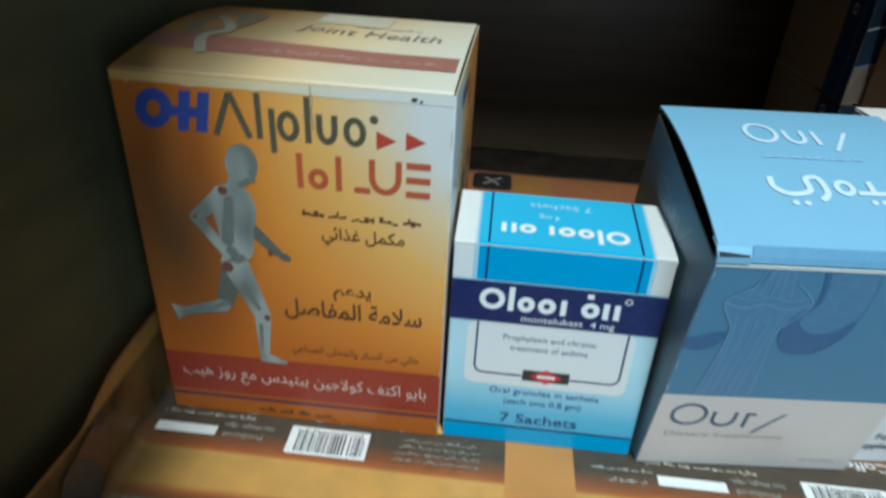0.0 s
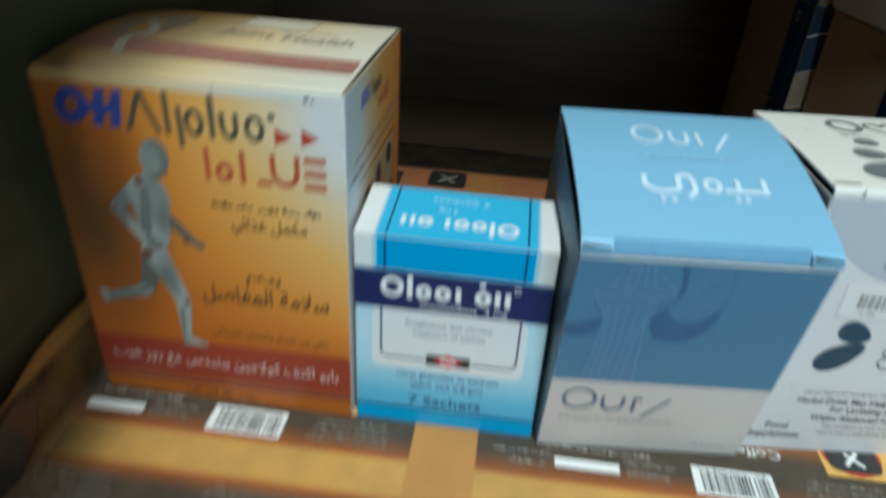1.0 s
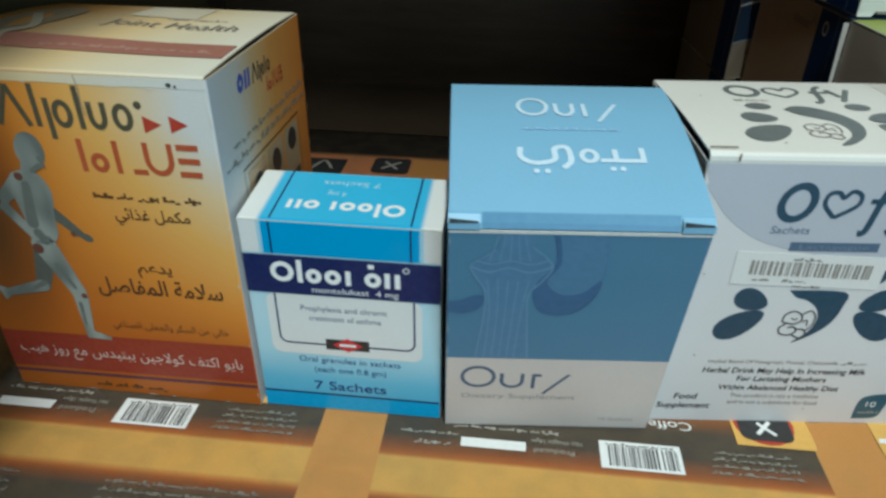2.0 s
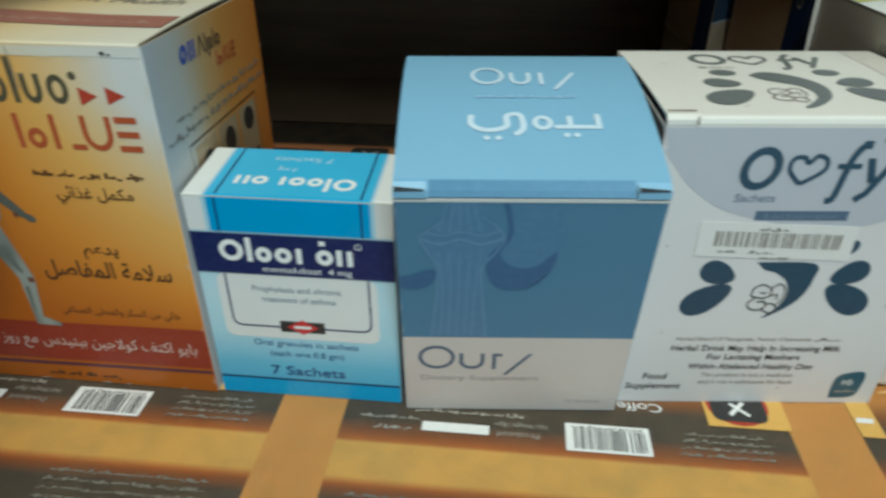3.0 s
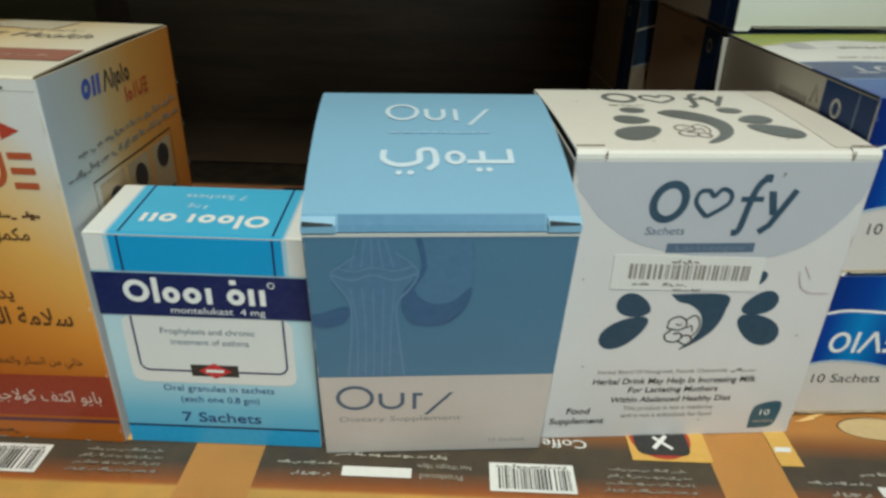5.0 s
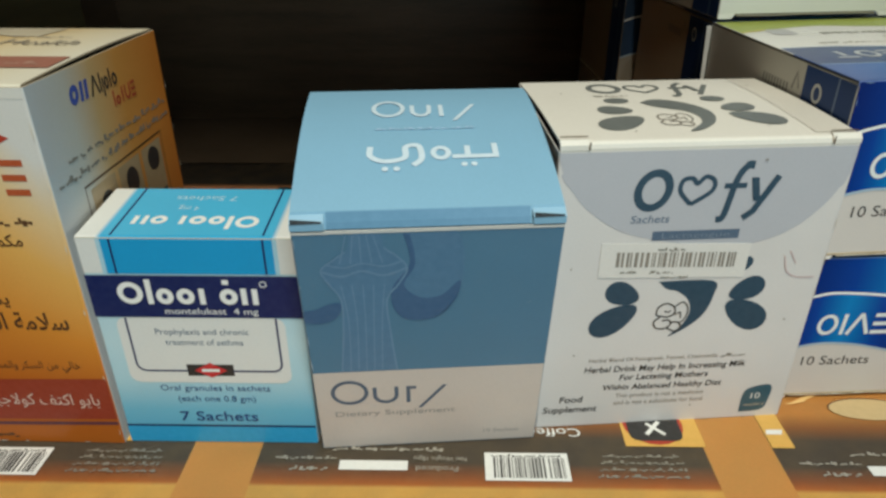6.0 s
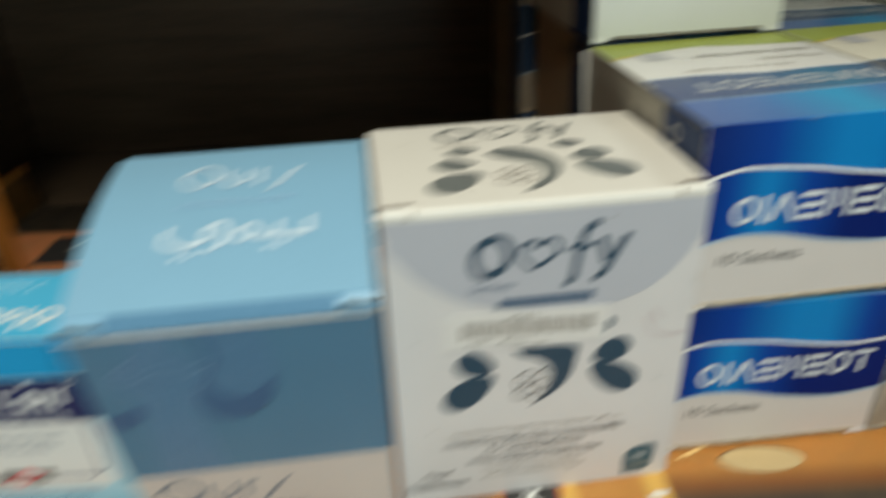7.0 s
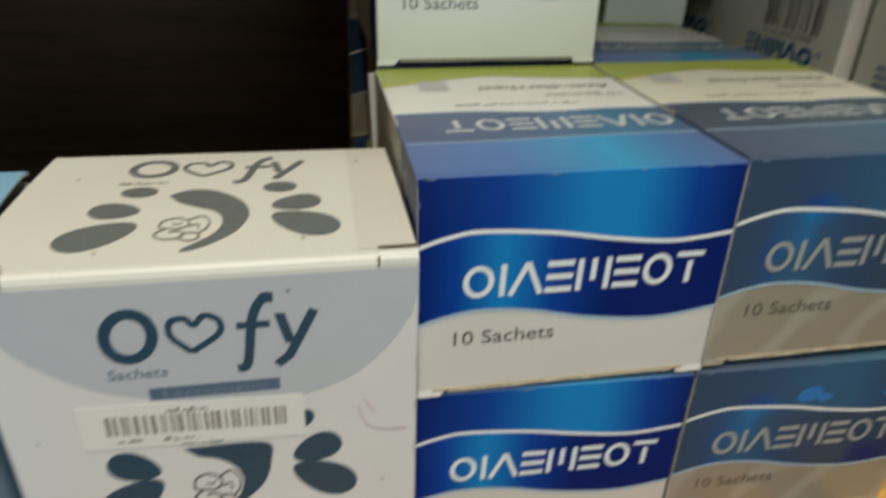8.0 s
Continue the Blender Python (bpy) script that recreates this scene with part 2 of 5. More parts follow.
def rounded(x0, x1, y0, y1, r, steps=3):
    """Corner-rounded rectangle, counter-clockwise, with the side that follows each point."""
    out = []
    for cx, cy, a0 in ((x1 - r, y0 + r, -90), (x1 - r, y1 - r, 0), (x0 + r, y1 - r, 90), (x0 + r, y0 + r, 180)):
        for i in range(steps + 1):
            a = radians(a0 + 90 * i / steps)
            out.append((cx + r * math.cos(a), cy + r * math.sin(a)))
    return out


def tube(bm, w, d, h, wall=0.6, radius=0.7, bend=None, top=None):
    """Four carton walls with a bottom, in mm. Slots: 0 front, 1 right, 2 back, 3 left, 4 raw edge, 5 inside."""
    bend = bend or (lambda x, y, z: (x, y, z))
    top = top or (lambda x, y: h)
    outer, inner = rounded(0, w, 0, d, radius), rounded(wall, w - wall, wall, d - wall, max(0.1, radius - wall))
    put = lambda x, y, z: bm.verts.new([c * MM for c in bend(x, y, z)])
    levels = 6
    rings = [[put(x, y, top(x, y) * k / levels) for x, y in outer] for k in range(levels + 1)]
    deep = [put(x, y, 1.0) for x, y in inner]
    rim = [put(x, y, top(x, y)) for x, y in inner]
    count = len(outer)
    for i in range(count):
        j = (i + 1) % count
        mx, my = (outer[i][0] + outer[j][0]) / 2, (outer[i][1] + outer[j][1]) / 2
        side = min((my, 0), (w - mx, 1), (d - my, 2), (mx, 3))[1]
        for k in range(levels):
            f = bm.faces.new((rings[k][i], rings[k][j], rings[k + 1][j], rings[k + 1][i]))
            f.material_index = side
        bm.faces.new((rings[-1][i], rings[-1][j], rim[j], rim[i])).material_index = 4
        bm.faces.new((rim[i], rim[j], deep[j], deep[i])).material_index = 5
    bm.faces.new(list(reversed(rings[0]))).material_index = 4
    bm.faces.new(deep).material_index = 5


def flap(bm, path, x0, x1, thick=0.6, side_in=None, across=8):
    """A folded card strip: path of (y, z) in mm, from x0 to x1. Slot 0 face, slot 1 raw edge. side_in(s) narrows it at s along the path."""
    count = len(path)
    normals = []
    for i in range(count):
        a, b = path[max(0, i - 1)], path[min(count - 1, i + 1)]
        dy, dz = b[0] - a[0], b[1] - a[1]
        size = math.hypot(dy, dz) or 1.0
        normals.append((-dz / size, dy / size))
    sheets = []
    for off in (0.0, thick):
        rows = []
        for i, (y, z) in enumerate(path):
            cut = side_in(i / (count - 1)) if side_in else 0.0
            ny, nz = normals[i]
            rows.append([bm.verts.new(((x0 + cut + (x1 - x0 - 2 * cut) * k / across) * MM, (y - ny * off) * MM, (z - nz * off) * MM)) for k in range(across + 1)])
        sheets.append(rows)
    up, low = sheets
    for i in range(count - 1):
        for k in range(across):
            bm.faces.new((up[i][k], up[i][k + 1], up[i + 1][k + 1], up[i + 1][k]))
            bm.faces.new((low[i][k], low[i + 1][k], low[i + 1][k + 1], low[i][k + 1])).material_index = 1
        for k in (0, across):
            bm.faces.new((up[i][k], up[i + 1][k], low[i + 1][k], low[i][k])).material_index = 1
    for i in (0, count - 1):
        for k in range(across):
            bm.faces.new((up[i][k], low[i][k], low[i][k + 1], up[i][k + 1])).material_index = 1
    bmesh.ops.recalc_face_normals(bm, faces=bm.faces)


STEP = 0.1


def on_front(lean=0.0):
    return lambda u, v, k: (u, -lean * v - k * STEP, v)


def on_top(h, z_of=None):
    return lambda u, v, k: (u, v, (z_of(u, v) if z_of else h) + k * STEP)


def on_right(w):
    return lambda u, v, k: (w + k * STEP, u, v)


def on_left(d):
    return lambda u, v, k: (-k * STEP, d - u, v)


def islands(shapes):
    """Groups of polygons that touch."""
    groups = []
    for poly in shapes:
        key = {(round(u, 3), round(v, 3)) for u, v in poly}
        joined = [g for g in groups if g[0] & key]
        groups = [g for g in groups if not g[0] & key]
        groups.append((key.union(*(g[0] for g in joined)), [q for g in joined for q in g[1]] + [poly]))
    return [g[1] for g in groups]


def printed(name, shapes, mat, parent, face, k=1, label="", apart=False):
    """Flat print: polygons in mm on one face of a carton; apart: each polygon a part of its own."""
    if apart:
        return [printed(name, [poly], mat, parent, face, k + 0.12 * (i % 7), label) for i, poly in enumerate(shapes)]
    if name == "brand_mark" and len(shapes) > 1:
        return [printed(name + " ", group, mat, parent, face, k + 0.12 * (i % 7), label) for i, group in enumerate(islands(shapes))]
    name = name.strip()
    bm = bmesh.new()
    for i, group in enumerate(islands(shapes)):
        for poly in group:
            bm.faces.new([bm.verts.new([c * MM for c in face(u, v, k + 0.12 * (i % 7))]) for u, v in poly])
    bmesh.ops.remove_doubles(bm, verts=bm.verts, dist=2e-6)
    ob = part(name, bm, mat, parent, label)
    return tagged(ob, kind="stuff") if name in ("bar_code", "small_print", "printed_date") else ob


def lettering(body, u0, u1, v, cap, mat, parent, face, k=2, flip=False, bold=0.0, lean=0.0, name="printed_text", label=""):
    """Words between u0 and u1 with their baseline at v and capitals cap mm high. flip: set upside down."""
    curve = bpy.data.curves.new(name, "FONT")
    curve.body, curve.offset, curve.resolution_u = body, bold, 3
    holder = bpy.data.objects.new(name, curve)
    data = bpy.data.meshes.new_from_object(holder)
    bpy.data.objects.remove(holder)
    bpy.data.curves.remove(curve)
    xs = [q.co.x for q in data.vertices]
    lo, hi = min(xs), max(xs)
    for q in data.vertices:
        u, w = u0 + (q.co.x - lo) / (hi - lo) * (u1 - u0) + lean * q.co.y * cap, v + q.co.y / 0.72 * cap
        if flip:
            u, w = u0 + u1 - u, 2 * v + cap - w
        q.co = [c * MM for c in face(u, w, k)]
    data.name = name
    data.materials.append(mat)
    ob = new(name, data)
    ob.parent = parent
    return tagged(ob, label) if label else ob


def wear(parent, face, points, mat, seed, size=0.45):
    """Small scuffed chips along an edge, broken and uneven."""
    rnd = random.Random(seed)
    shapes = []
    for (u0, v0), (u1, v1) in zip(points, points[1:]):
        run = math.hypot(u1 - u0, v1 - v0)
        du, dv = (u1 - u0) / run, (v1 - v0) / run
        at = rnd.uniform(0, 3)
        while at < run - 3:
            long, wide = rnd.uniform(1.0, 6.0), size * rnd.uniform(0.3, 0.9)
            a, b, c = at, min(at + long * 0.5, run), min(at + long, run)
            shapes.append([(u0 + du * t - dv * o, v0 + dv * t + du * o) for t, o in ((a, 0), (b, -wide / 2), (c, 0), (b, wide / 2))])
            at += long + rnd.uniform(5.0, 26.0)
    bm = bmesh.new()
    for poly in shapes:
        bm.faces.new([bm.verts.new([q * MM for q in face(u, v, 5)]) for u, v in poly])
    return tagged(part("edge_wear", bm, mat, parent), kind="stuff")


def rect(u0, u1, v0, v1, slant=0.0):
    return [(u0, v0), (u1, v0), (u1 + slant * (v1 - v0), v1), (u0 + slant * (v1 - v0), v1)]


def disc(u, v, ru, rv=None, turn=0.0, steps=20):
    rv = rv or ru
    c, s = math.cos(radians(turn)), math.sin(radians(turn))
    return [(u + c * ru * math.cos(a) - s * rv * math.sin(a), v + s * ru * math.cos(a) + c * rv * math.sin(a)) for a in (2 * math.pi * i / steps for i in range(steps))]


def drop(u0, v0, u1, v1, width, steps=18):
    """A petal with its tip at the first point and its round end at the second."""
    du, dv = u1 - u0, v1 - v0
    out = []
    for i in range(steps):
        a = 2 * math.pi * i / steps
        s = (1 - math.cos(a)) / 2
        o = math.sin(a) * width * 0.52 * (0.62 + 0.38 * s)
        size = math.hypot(du, dv)
        out.append((u0 + du * s - dv / size * o, v0 + dv * s + du / size * o))
    return out


def ring(u, v, ru, rv, t, slant=0.0, a0=0, a1=360, steps=24):
    """A ring or arc as separate quads."""
    out = []
    for i in range(steps):
        q = []
        for a, k in ((i, 1), (i + 1, 1), (i + 1, 0), (i, 0)):
            w = radians(a0 + (a1 - a0) * a / steps)
            x, y = (ru - (0 if k else t)) * math.cos(w), (rv - (0 if k else t)) * math.sin(w)
            q.append((u + x + slant * y, v + y))
        out.append(q)
    return out


def ribbon(points, t):
    """A line of width t through the points, as quads that share their corners."""
    left, right = [], []
    for i, (x, y) in enumerate(points):
        a, b = points[max(0, i - 1)], points[min(len(points) - 1, i + 1)]
        size = math.hypot(b[0] - a[0], b[1] - a[1]) or 1.0
        nx, ny = -(b[1] - a[1]) / size * t / 2, (b[0] - a[0]) / size * t / 2
        left.append((x + nx, y + ny))
        right.append((x - nx, y - ny))
    return [[right[i], right[i + 1], left[i + 1], left[i]] for i in range(len(points) - 1)]


def curve_points(points, steps=8):
    """Smooth line through the points (Catmull-Rom)."""
    p = [points[0], *points, points[-1]]
    out = []
    for i in range(1, len(p) - 2):
        for s in range(steps):
            t = s / steps
            q = []
            for ax in (0, 1):
                a, b, c, d = p[i - 1][ax], p[i][ax], p[i + 1][ax], p[i + 2][ax]
                q.append(0.5 * (2 * b + (c - a) * t + (2 * a - 5 * b + 4 * c - d) * t * t + (3 * b - a - 3 * c + d) * t ** 3))
            out.append(tuple(q))
    out.append(points[-1])
    return out


def mark(spec, u0, v0, high, t, slant=0.0, flip=None, end=None):
    """A brand mark as a row of plain shapes: o ring, i bar, b low bar, t wedge, e stacked bars, s slanted bar. Items: (kind, width, height share)."""
    out, u = [], u0
    gap = high * 0.12
    if end:
        grow = (end - u0 - gap * (len(spec) - 1)) / sum(q[1] for q in spec)
        spec = [(a, b * grow, c) for a, b, c in spec]
    for kind, wide, share in spec:
        h = high * share
        if kind == "o":
            out += ring(u + wide / 2 + slant * h / 2, v0 + h / 2, wide / 2, h / 2, t, slant)
        elif kind == "i":
            out.append(rect(u + (wide - t) / 2, u + (wide + t) / 2, v0, v0 + h, slant))
        elif kind == "m":
            out += [rect(u, u + t, v0, v0 + h, slant), rect(u + wide - t, u + wide, v0, v0 + h, slant), rect(u + (wide - t) / 2, u + (wide + t) / 2, v0 + h * 0.3, v0 + h, slant)]
        elif kind == "w":
            out += [rect(u, u + wide, v0 + h * 0.84, v0 + h, slant), rect(u + (wide - t) / 2, u + (wide + t) / 2, v0, v0 + h * 0.7, slant)]
        elif kind == "q":
            out += [rect(u, u + t, v0, v0 + h, slant)] + ring(u + t + (wide - t) * 0.45, v0 + h / 2, (wide - t) * 0.55, h / 2, t, slant, -90, 90, 14)
        elif kind == "d":
            out.append(rect(u, u + t, v0 - high * 0.3, v0 + h, slant))
        elif kind == "s":
            out.append([(u, v0 + h), (u + t, v0 + h), (u + wide, v0 - high * 0.25), (u + wide - t, v0 - high * 0.25)][::-1] if wide < 0 else rect(u, u + t, v0 - high * 0.25, v0 + h, wide / (h + high * 0.25)))
        elif kind == "t":
            out += ribbon([(u, v0), (u + wide / 2 + slant * h, v0 + h)], t) + ribbon([(u + wide / 2 + slant * h, v0 + h), (u + wide, v0)], t)
        elif kind == "e":
            for q in (0.0, 0.41, 0.82):
                out.append(rect(u + slant * h * q, u + wide + slant * h * q, v0 + h * q, v0 + h * (q + 0.18), slant))
        elif kind == "u":
            out += ring(u + wide / 2, v0 + h * 0.5, wide / 2, h / 2, t, slant, 180, 360, 12) + [rect(u, u + t, v0 + h / 2, v0 + h, slant), rect(u + wide - t, u + wide, v0 + h / 2, v0 + h, slant)]
        u += wide + gap
    if flip:
        out = [[(2 * flip[0] - a, 2 * flip[1] - b) for a, b in poly] for poly in out]
    return out


def bars(u0, u1, v0, v1, seed, dense=0.55):
    """Upright bars of a bar code."""
    rnd = random.Random(seed)
    out, u = [], u0
    while u < u1:
        w = rnd.choice((0.25, 0.4, 0.6, 0.8)) * (u1 - u0) / 30
        if rnd.random() < dense + 0.2:
            out.append(rect(u, min(u + w, u1), v0, v1))
        u += w + rnd.choice((0.3, 0.45, 0.7)) * (u1 - u0) / 30
    return out


def scribble(u0, u1, v, high, seed, gap=0.25):
    """Unreadable small print: a row of short bars."""
    rnd = random.Random(seed)
    out, u = [], u0
    while u < u1 - 0.2 * high:
        for _ in range(rnd.randint(2, 6)):
            w = min(rnd.uniform(0.22, 0.7) * high, u1 - u)
            if w <= 0.05:
                break
            low = rnd.choice((0.0, 0.0, 0.08, -0.22)) * high
            out.append(rect(u, u + w, v + low, v + low + high * rnd.choice((0.26, 0.34, 0.42, 0.75))))
            u += w + 0.04 * high
        u += gap * high * rnd.uniform(1.0, 2.0)
    return out


# ---- cabinet and room ----
board("floor", -0.20, 0.62, 0.045, 0.60, -0.020, -0.0012, M_BOARD, label="dark wooden cabinet shelf board under the paper lining")
board("wall_back", -0.20, 0.62, 0.6005, 0.620, -0.020, 0.420, M_BACK, label="dark brown wooden cabinet back panel in shadow")
# runs forward out of view to keep light off the left end
board("wall_left", -0.140, -0.120, -0.16, 0.440, -0.0010, 0.400, M_SIDE, label="dull olive-brown cabinet side panel, run forward unseen for shade")
board("wall_left_recess", -0.200, -0.180, 0.440, 0.600, -0.0010, 0.400, M_BACK, label="dark recess behind the cabinet side panel")
# three unseen boards, added only to shade the left end of the shelf
board("shade_post_left", -0.1195, 0.030, -0.075, -0.057, -0.020, 0.400, M_SIDE, label="unseen olive-brown post added to shade the left corner")
board("shade_board_left", -0.1195, -0.058, 0.100, 0.118, 0.213, 0.400, M_SIDE, label="unseen board added to cast shade on the tall orange carton")
board("shade_board_top", -0.1195, -0.010, -0.056, 0.1895, 0.4005, 0.420, M_BOARD, label="unseen corner board added to shade the left panel and lining")
# unseen panel, set close and far forward to shade the right-hand boxes
board("wall_right", 0.56, 0.58, -0.16, 0.600, -0.0010, 0.400, M_SIDE, label="dull olive-brown cabinet side panel, run forward unseen for shade")
board("ceiling", -0.20, 0.62, 0.190, 0.600, 0.4005, 0.420, M_BOARD, label="dark wooden shelf board above the boxes")
board("wall_room_back", -1.60, 2.00, 0.6205, 0.70, -1.10, 1.60, M_WALL, label="plain plaster wall behind the cabinet")
board("wall_room_front", -1.60, 2.00, -2.30, -2.20, -1.10, 1.60, M_WALL, label="plain plaster wall of the room")
board("wall_room_left", -1.70, -1.60, -2.20, 0.62, -1.10, 1.60, M_WALL, label="plain plaster wall of the room")
board("wall_room_right", 2.00, 2.10, -2.20, 0.62, -1.10, 1.60, M_WALL, label="plain plaster wall of the room")
board("floor_room", -1.70, 2.10, -2.30, 0.70, -1.20, -1.1005, M_FLOOR, label="plain room floor")
board("ceiling_room", -1.70, 2.10, -2.30, 0.70, 1.6005, 1.70, M_WALL, label="plain room ceiling")


# ---- shelf lining ----
CURL = ((-142, 30.0), (-75, 30.0), (-58, 29.3), (-44, 28.4), (-33, 31.6), (-20, 35.0), (2, 36.0), (300, 34.0))


def curl_height(v):
    """Height of the torn edge where the sheet stands up beside the boxes."""
    for (a, p), (b, q) in zip(CURL, CURL[1:]):
        if v <= b:
            return p + (q - p) * (v - a) / (b - a) + 0.5 * noise.noise((v * 0.09, 7.7, 0.0))
    return CURL[-1][1]


def curl_point(s):
    """Place across and up, s mm along the sheet from where it leaves the shelf."""
    a = min(s / 5.0, radians(85))
    on = max(0.0, s - 5.0 * radians(85))
    return -105.2 - 5.0 * math.sin(a) - on * math.cos(a), 5.0 * (1 - math.cos(a)) + on * math.sin(a)


def build_lining():
    sheet = thing("shelf_lining", pose(0, 0.190, 0, 0, 0, 1.5), "orange and black printed coffee wrapper sheet lining the shelf", "shelf liner")
    bm = bmesh.new()
    us = [-105.2 + 5 * i for i in range(163)]
    vs = [-142 + 4 * i for i in range(110)]
    grid = []
    for v in vs:
        row = []
        for i in range(20, 0, -1):
            x, z = curl_point((curl_height(v) + 2.8) * i / 20)
            x += 0.9 * noise.noise((z * 0.05, v * 0.05, 1.0)) * min(1.0, z / 10)
            row.append(bm.verts.new((x * MM, v * MM, (z - 0.15) * MM)))
        for u in us:
            wave = 0.2 * noise.noise((u * 0.02, v * 0.03, 3.0)) - 0.15
            row.append(bm.verts.new((u * MM, v * MM, wave * MM)))
        grid.append(row)
    for a, b in zip(grid, grid[1:]):
        for i in range(len(a) - 1):
            bm.faces.new((a[i], a[i + 1], b[i + 1], b[i]))
    for f in bm.faces:
        f.smooth = True
    bmesh.ops.solidify(bm, geom=bm.faces[:], thickness=0.0002)
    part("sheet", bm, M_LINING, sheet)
    flat = lambda u, v, k: (u, v, 0.14 + k * 0.1)
    for n in (-1, 0, 1, 2):
        o = 188 * n
        if n < 2:
            printed("white_field", [rect(80 + o - 0.5, 104 + o, -13, -8.5)], I_WHITE, sheet, flat)
        if n < 2:
            printed("bar_code_field", [rect(131.5 + o, 161.5 + o, -17.2, -4)], I_WHITE, sheet, flat, 1)
            printed("bar_code", bars(133.5 + o, 160 + o, -16, -6.5, 11) + scribble(134 + o, 159 + o, -6, 1.3, 3), I_BLACK, sheet, flat, 2)
        for row, (a, b) in enumerate(((174, 202), (173, 203), (172, 203), (171, 203))):
            printed("small_print", scribble(a + o, b + o, -5.5 - 3.2 * row, 1.9, 5 + row), I_LINE, sheet, flat)
        if n < 2:
            lettering("Produced", 107 + o, 122 + o, -13.5, 2.6, I_DIM, sheet, flat, 1, True)
            lettering("Net Weight 18gm", 106 + o, 125 + o, -8.5, 2.2, I_DIM, sheet, flat, 1, True)
            printed("small_print", scribble(62 + o, 76 + o, -13, 2.4, 8) + scribble(56 + o, 78 + o, -8, 2.0, 9), I_DIM, sheet, flat)
            printed("printed_date", scribble(76 + o, 117 + o, -3.4, 2.2, 10, 0.4), I_DIM, sheet, flat)
            lettering("Coffee", 148 + o, 168 + o, 4.5, 4.5, I_WHITE, sheet, flat, 1, True, lean=-0.1)
        # logo panel with its ochre square
        printed("ochre_square", [rect(184 + o, 213.5 + o, 0, 24)], I_OCHRE, sheet, flat, 1)
        printed("red_badge", [disc(196.5 + o, 12, 11.5, 11.2)], I_RED, sheet, flat, 2)
        printed("black_badge", [rounded(186.5 + o, 206.5 + o, 2.8, 22, 3.5)], I_BLACK, sheet, flat, 3)
        printed("badge_mark", ribbon([(193 + o, 6), (199 + o, 13)], 1.6) + ribbon([(194 + o, 12), (200 + o, 6)], 1.4), I_WHITE, sheet, flat, 4)
        printed("ochre_square", [rect(230 + o + 7.6, 246 + o, 0, 20)], I_OCHRE, sheet, flat, 1)
        printed("badge_mark", [rect(235 + o + 3, 244 + o, 7, 9.5, 0.4)], I_WHITE, sheet, flat, 2)
        # next row of panels towards the front
        for row in range(5):
            printed("small_print", scribble(-44 + o, 12 + o, -44 - 3.6 * row, 2.0, 20 + row), I_SOFT, sheet, flat)
            printed("small_print", scribble(58 + o, 112 + o, -44 - 4.0 * row, 2.0, 40 + row), I_SOFT, sheet, flat)
        # far row: dark badges with pale writing
        printed("black_badge", [rounded(-3 + o, 23 + o, 221, 246, 4)], I_BLACK, sheet, flat, 1)
        printed("badge_mark", ribbon([(4 + o, 228), (16 + o, 240)], 2.4) + ribbon([(5 + o, 240), (15 + o, 228)], 2.2), I_DIM, sheet, flat, 2)
        printed("dark_panel", [rect(-75 + o, -22 + o, 205, 240)], I_BLACK, sheet, flat, 1)
        printed("badge_mark", ribbon(curve_points([(-60 + o, 222), (-52 + o, 234), (-46 + o, 220), (-38 + o, 236), (-30 + o, 224)]), 2.2), I_DIM, sheet, flat, 2)
    # badge beside the stacked cartons
    glow = card("orange_red_print", along(0, 344, 374, [(0.0, (0.20, 0.09, 0.05)), (0.28, (0.62, 0.20, 0.05)), (0.62, (0.80, 0.28, 0.06)), (1.0, (0.84, 0.46, 0.13))]))
    printed("orange_fade", [rect(344 + 5 * n, 349 + 5 * n, 14, 44) for n in range(6)], glow, sheet, flat, 1)
    printed("orange_field", [rect(396 + 6 * n, 402 + 6 * n, 12, 44) for n in range(5)], I_ORANGE, sheet, flat, 1)
    printed("red_badge", [rounded(374, 397.4, 10, 44, 3)], I_RED, sheet, flat, 2)
    printed("black_badge", [rounded(375, 396, 11, 44, 2.5)], I_BLACK, sheet, flat, 3)
    printed("badge_mark", [rect(378.6, 385, 34.4, 37), rect(379.6, 386, 30, 32.6), rect(388, 391, 29, 34)], I_WHITE, sheet, flat, 4, apart=True)
    # badge on the part that stands up
    upright = lambda v, z, k: (curl_point(z + 2.8)[0] + 1.1 + k * 0.1, v, z)
    printed("red_badge", [[(-44, 6), (-36, 9), (-32, 20), (-38, 26), (-48, 24)]], I_BROWN, sheet, upright, 1)
    printed("black_badge", [[(-70, 2.5), (-50, 1.5), (-41, 7), (-42.5, 15), (-49, 24), (-57, 22), (-64, 12)]], I_BLACK, sheet, upright, 2)
    # picture of a cup
    cup = (284.3, 21.6)
    latte, gold = ink("latte_ink", (0.58, 0.42, 0.21)), ink("gold_ink", (0.84, 0.52, 0.20))
    printed("cup_picture", [disc(cup[0], cup[1] + 0.4, 15.9, 6.5)], I_BROWN, sheet, flat, 1)
    printed("cup_picture", [disc(*cup, 15.6, 6.2)], latte, sheet, flat, 2)
    printed("cup_picture", [disc(98, 17.5, 13, 4.8)], latte, sheet, flat, 2)
    printed("light_streak", [drop(256, 25.4, 268, 30.4, 1.8), drop(252.5, 24, 262, 26.6, 1.3)], gold, sheet, flat, 2, apart=True)
    return sheet


build_lining()


# ---- cartons on the shelf ----
CARTON = "medicine box"


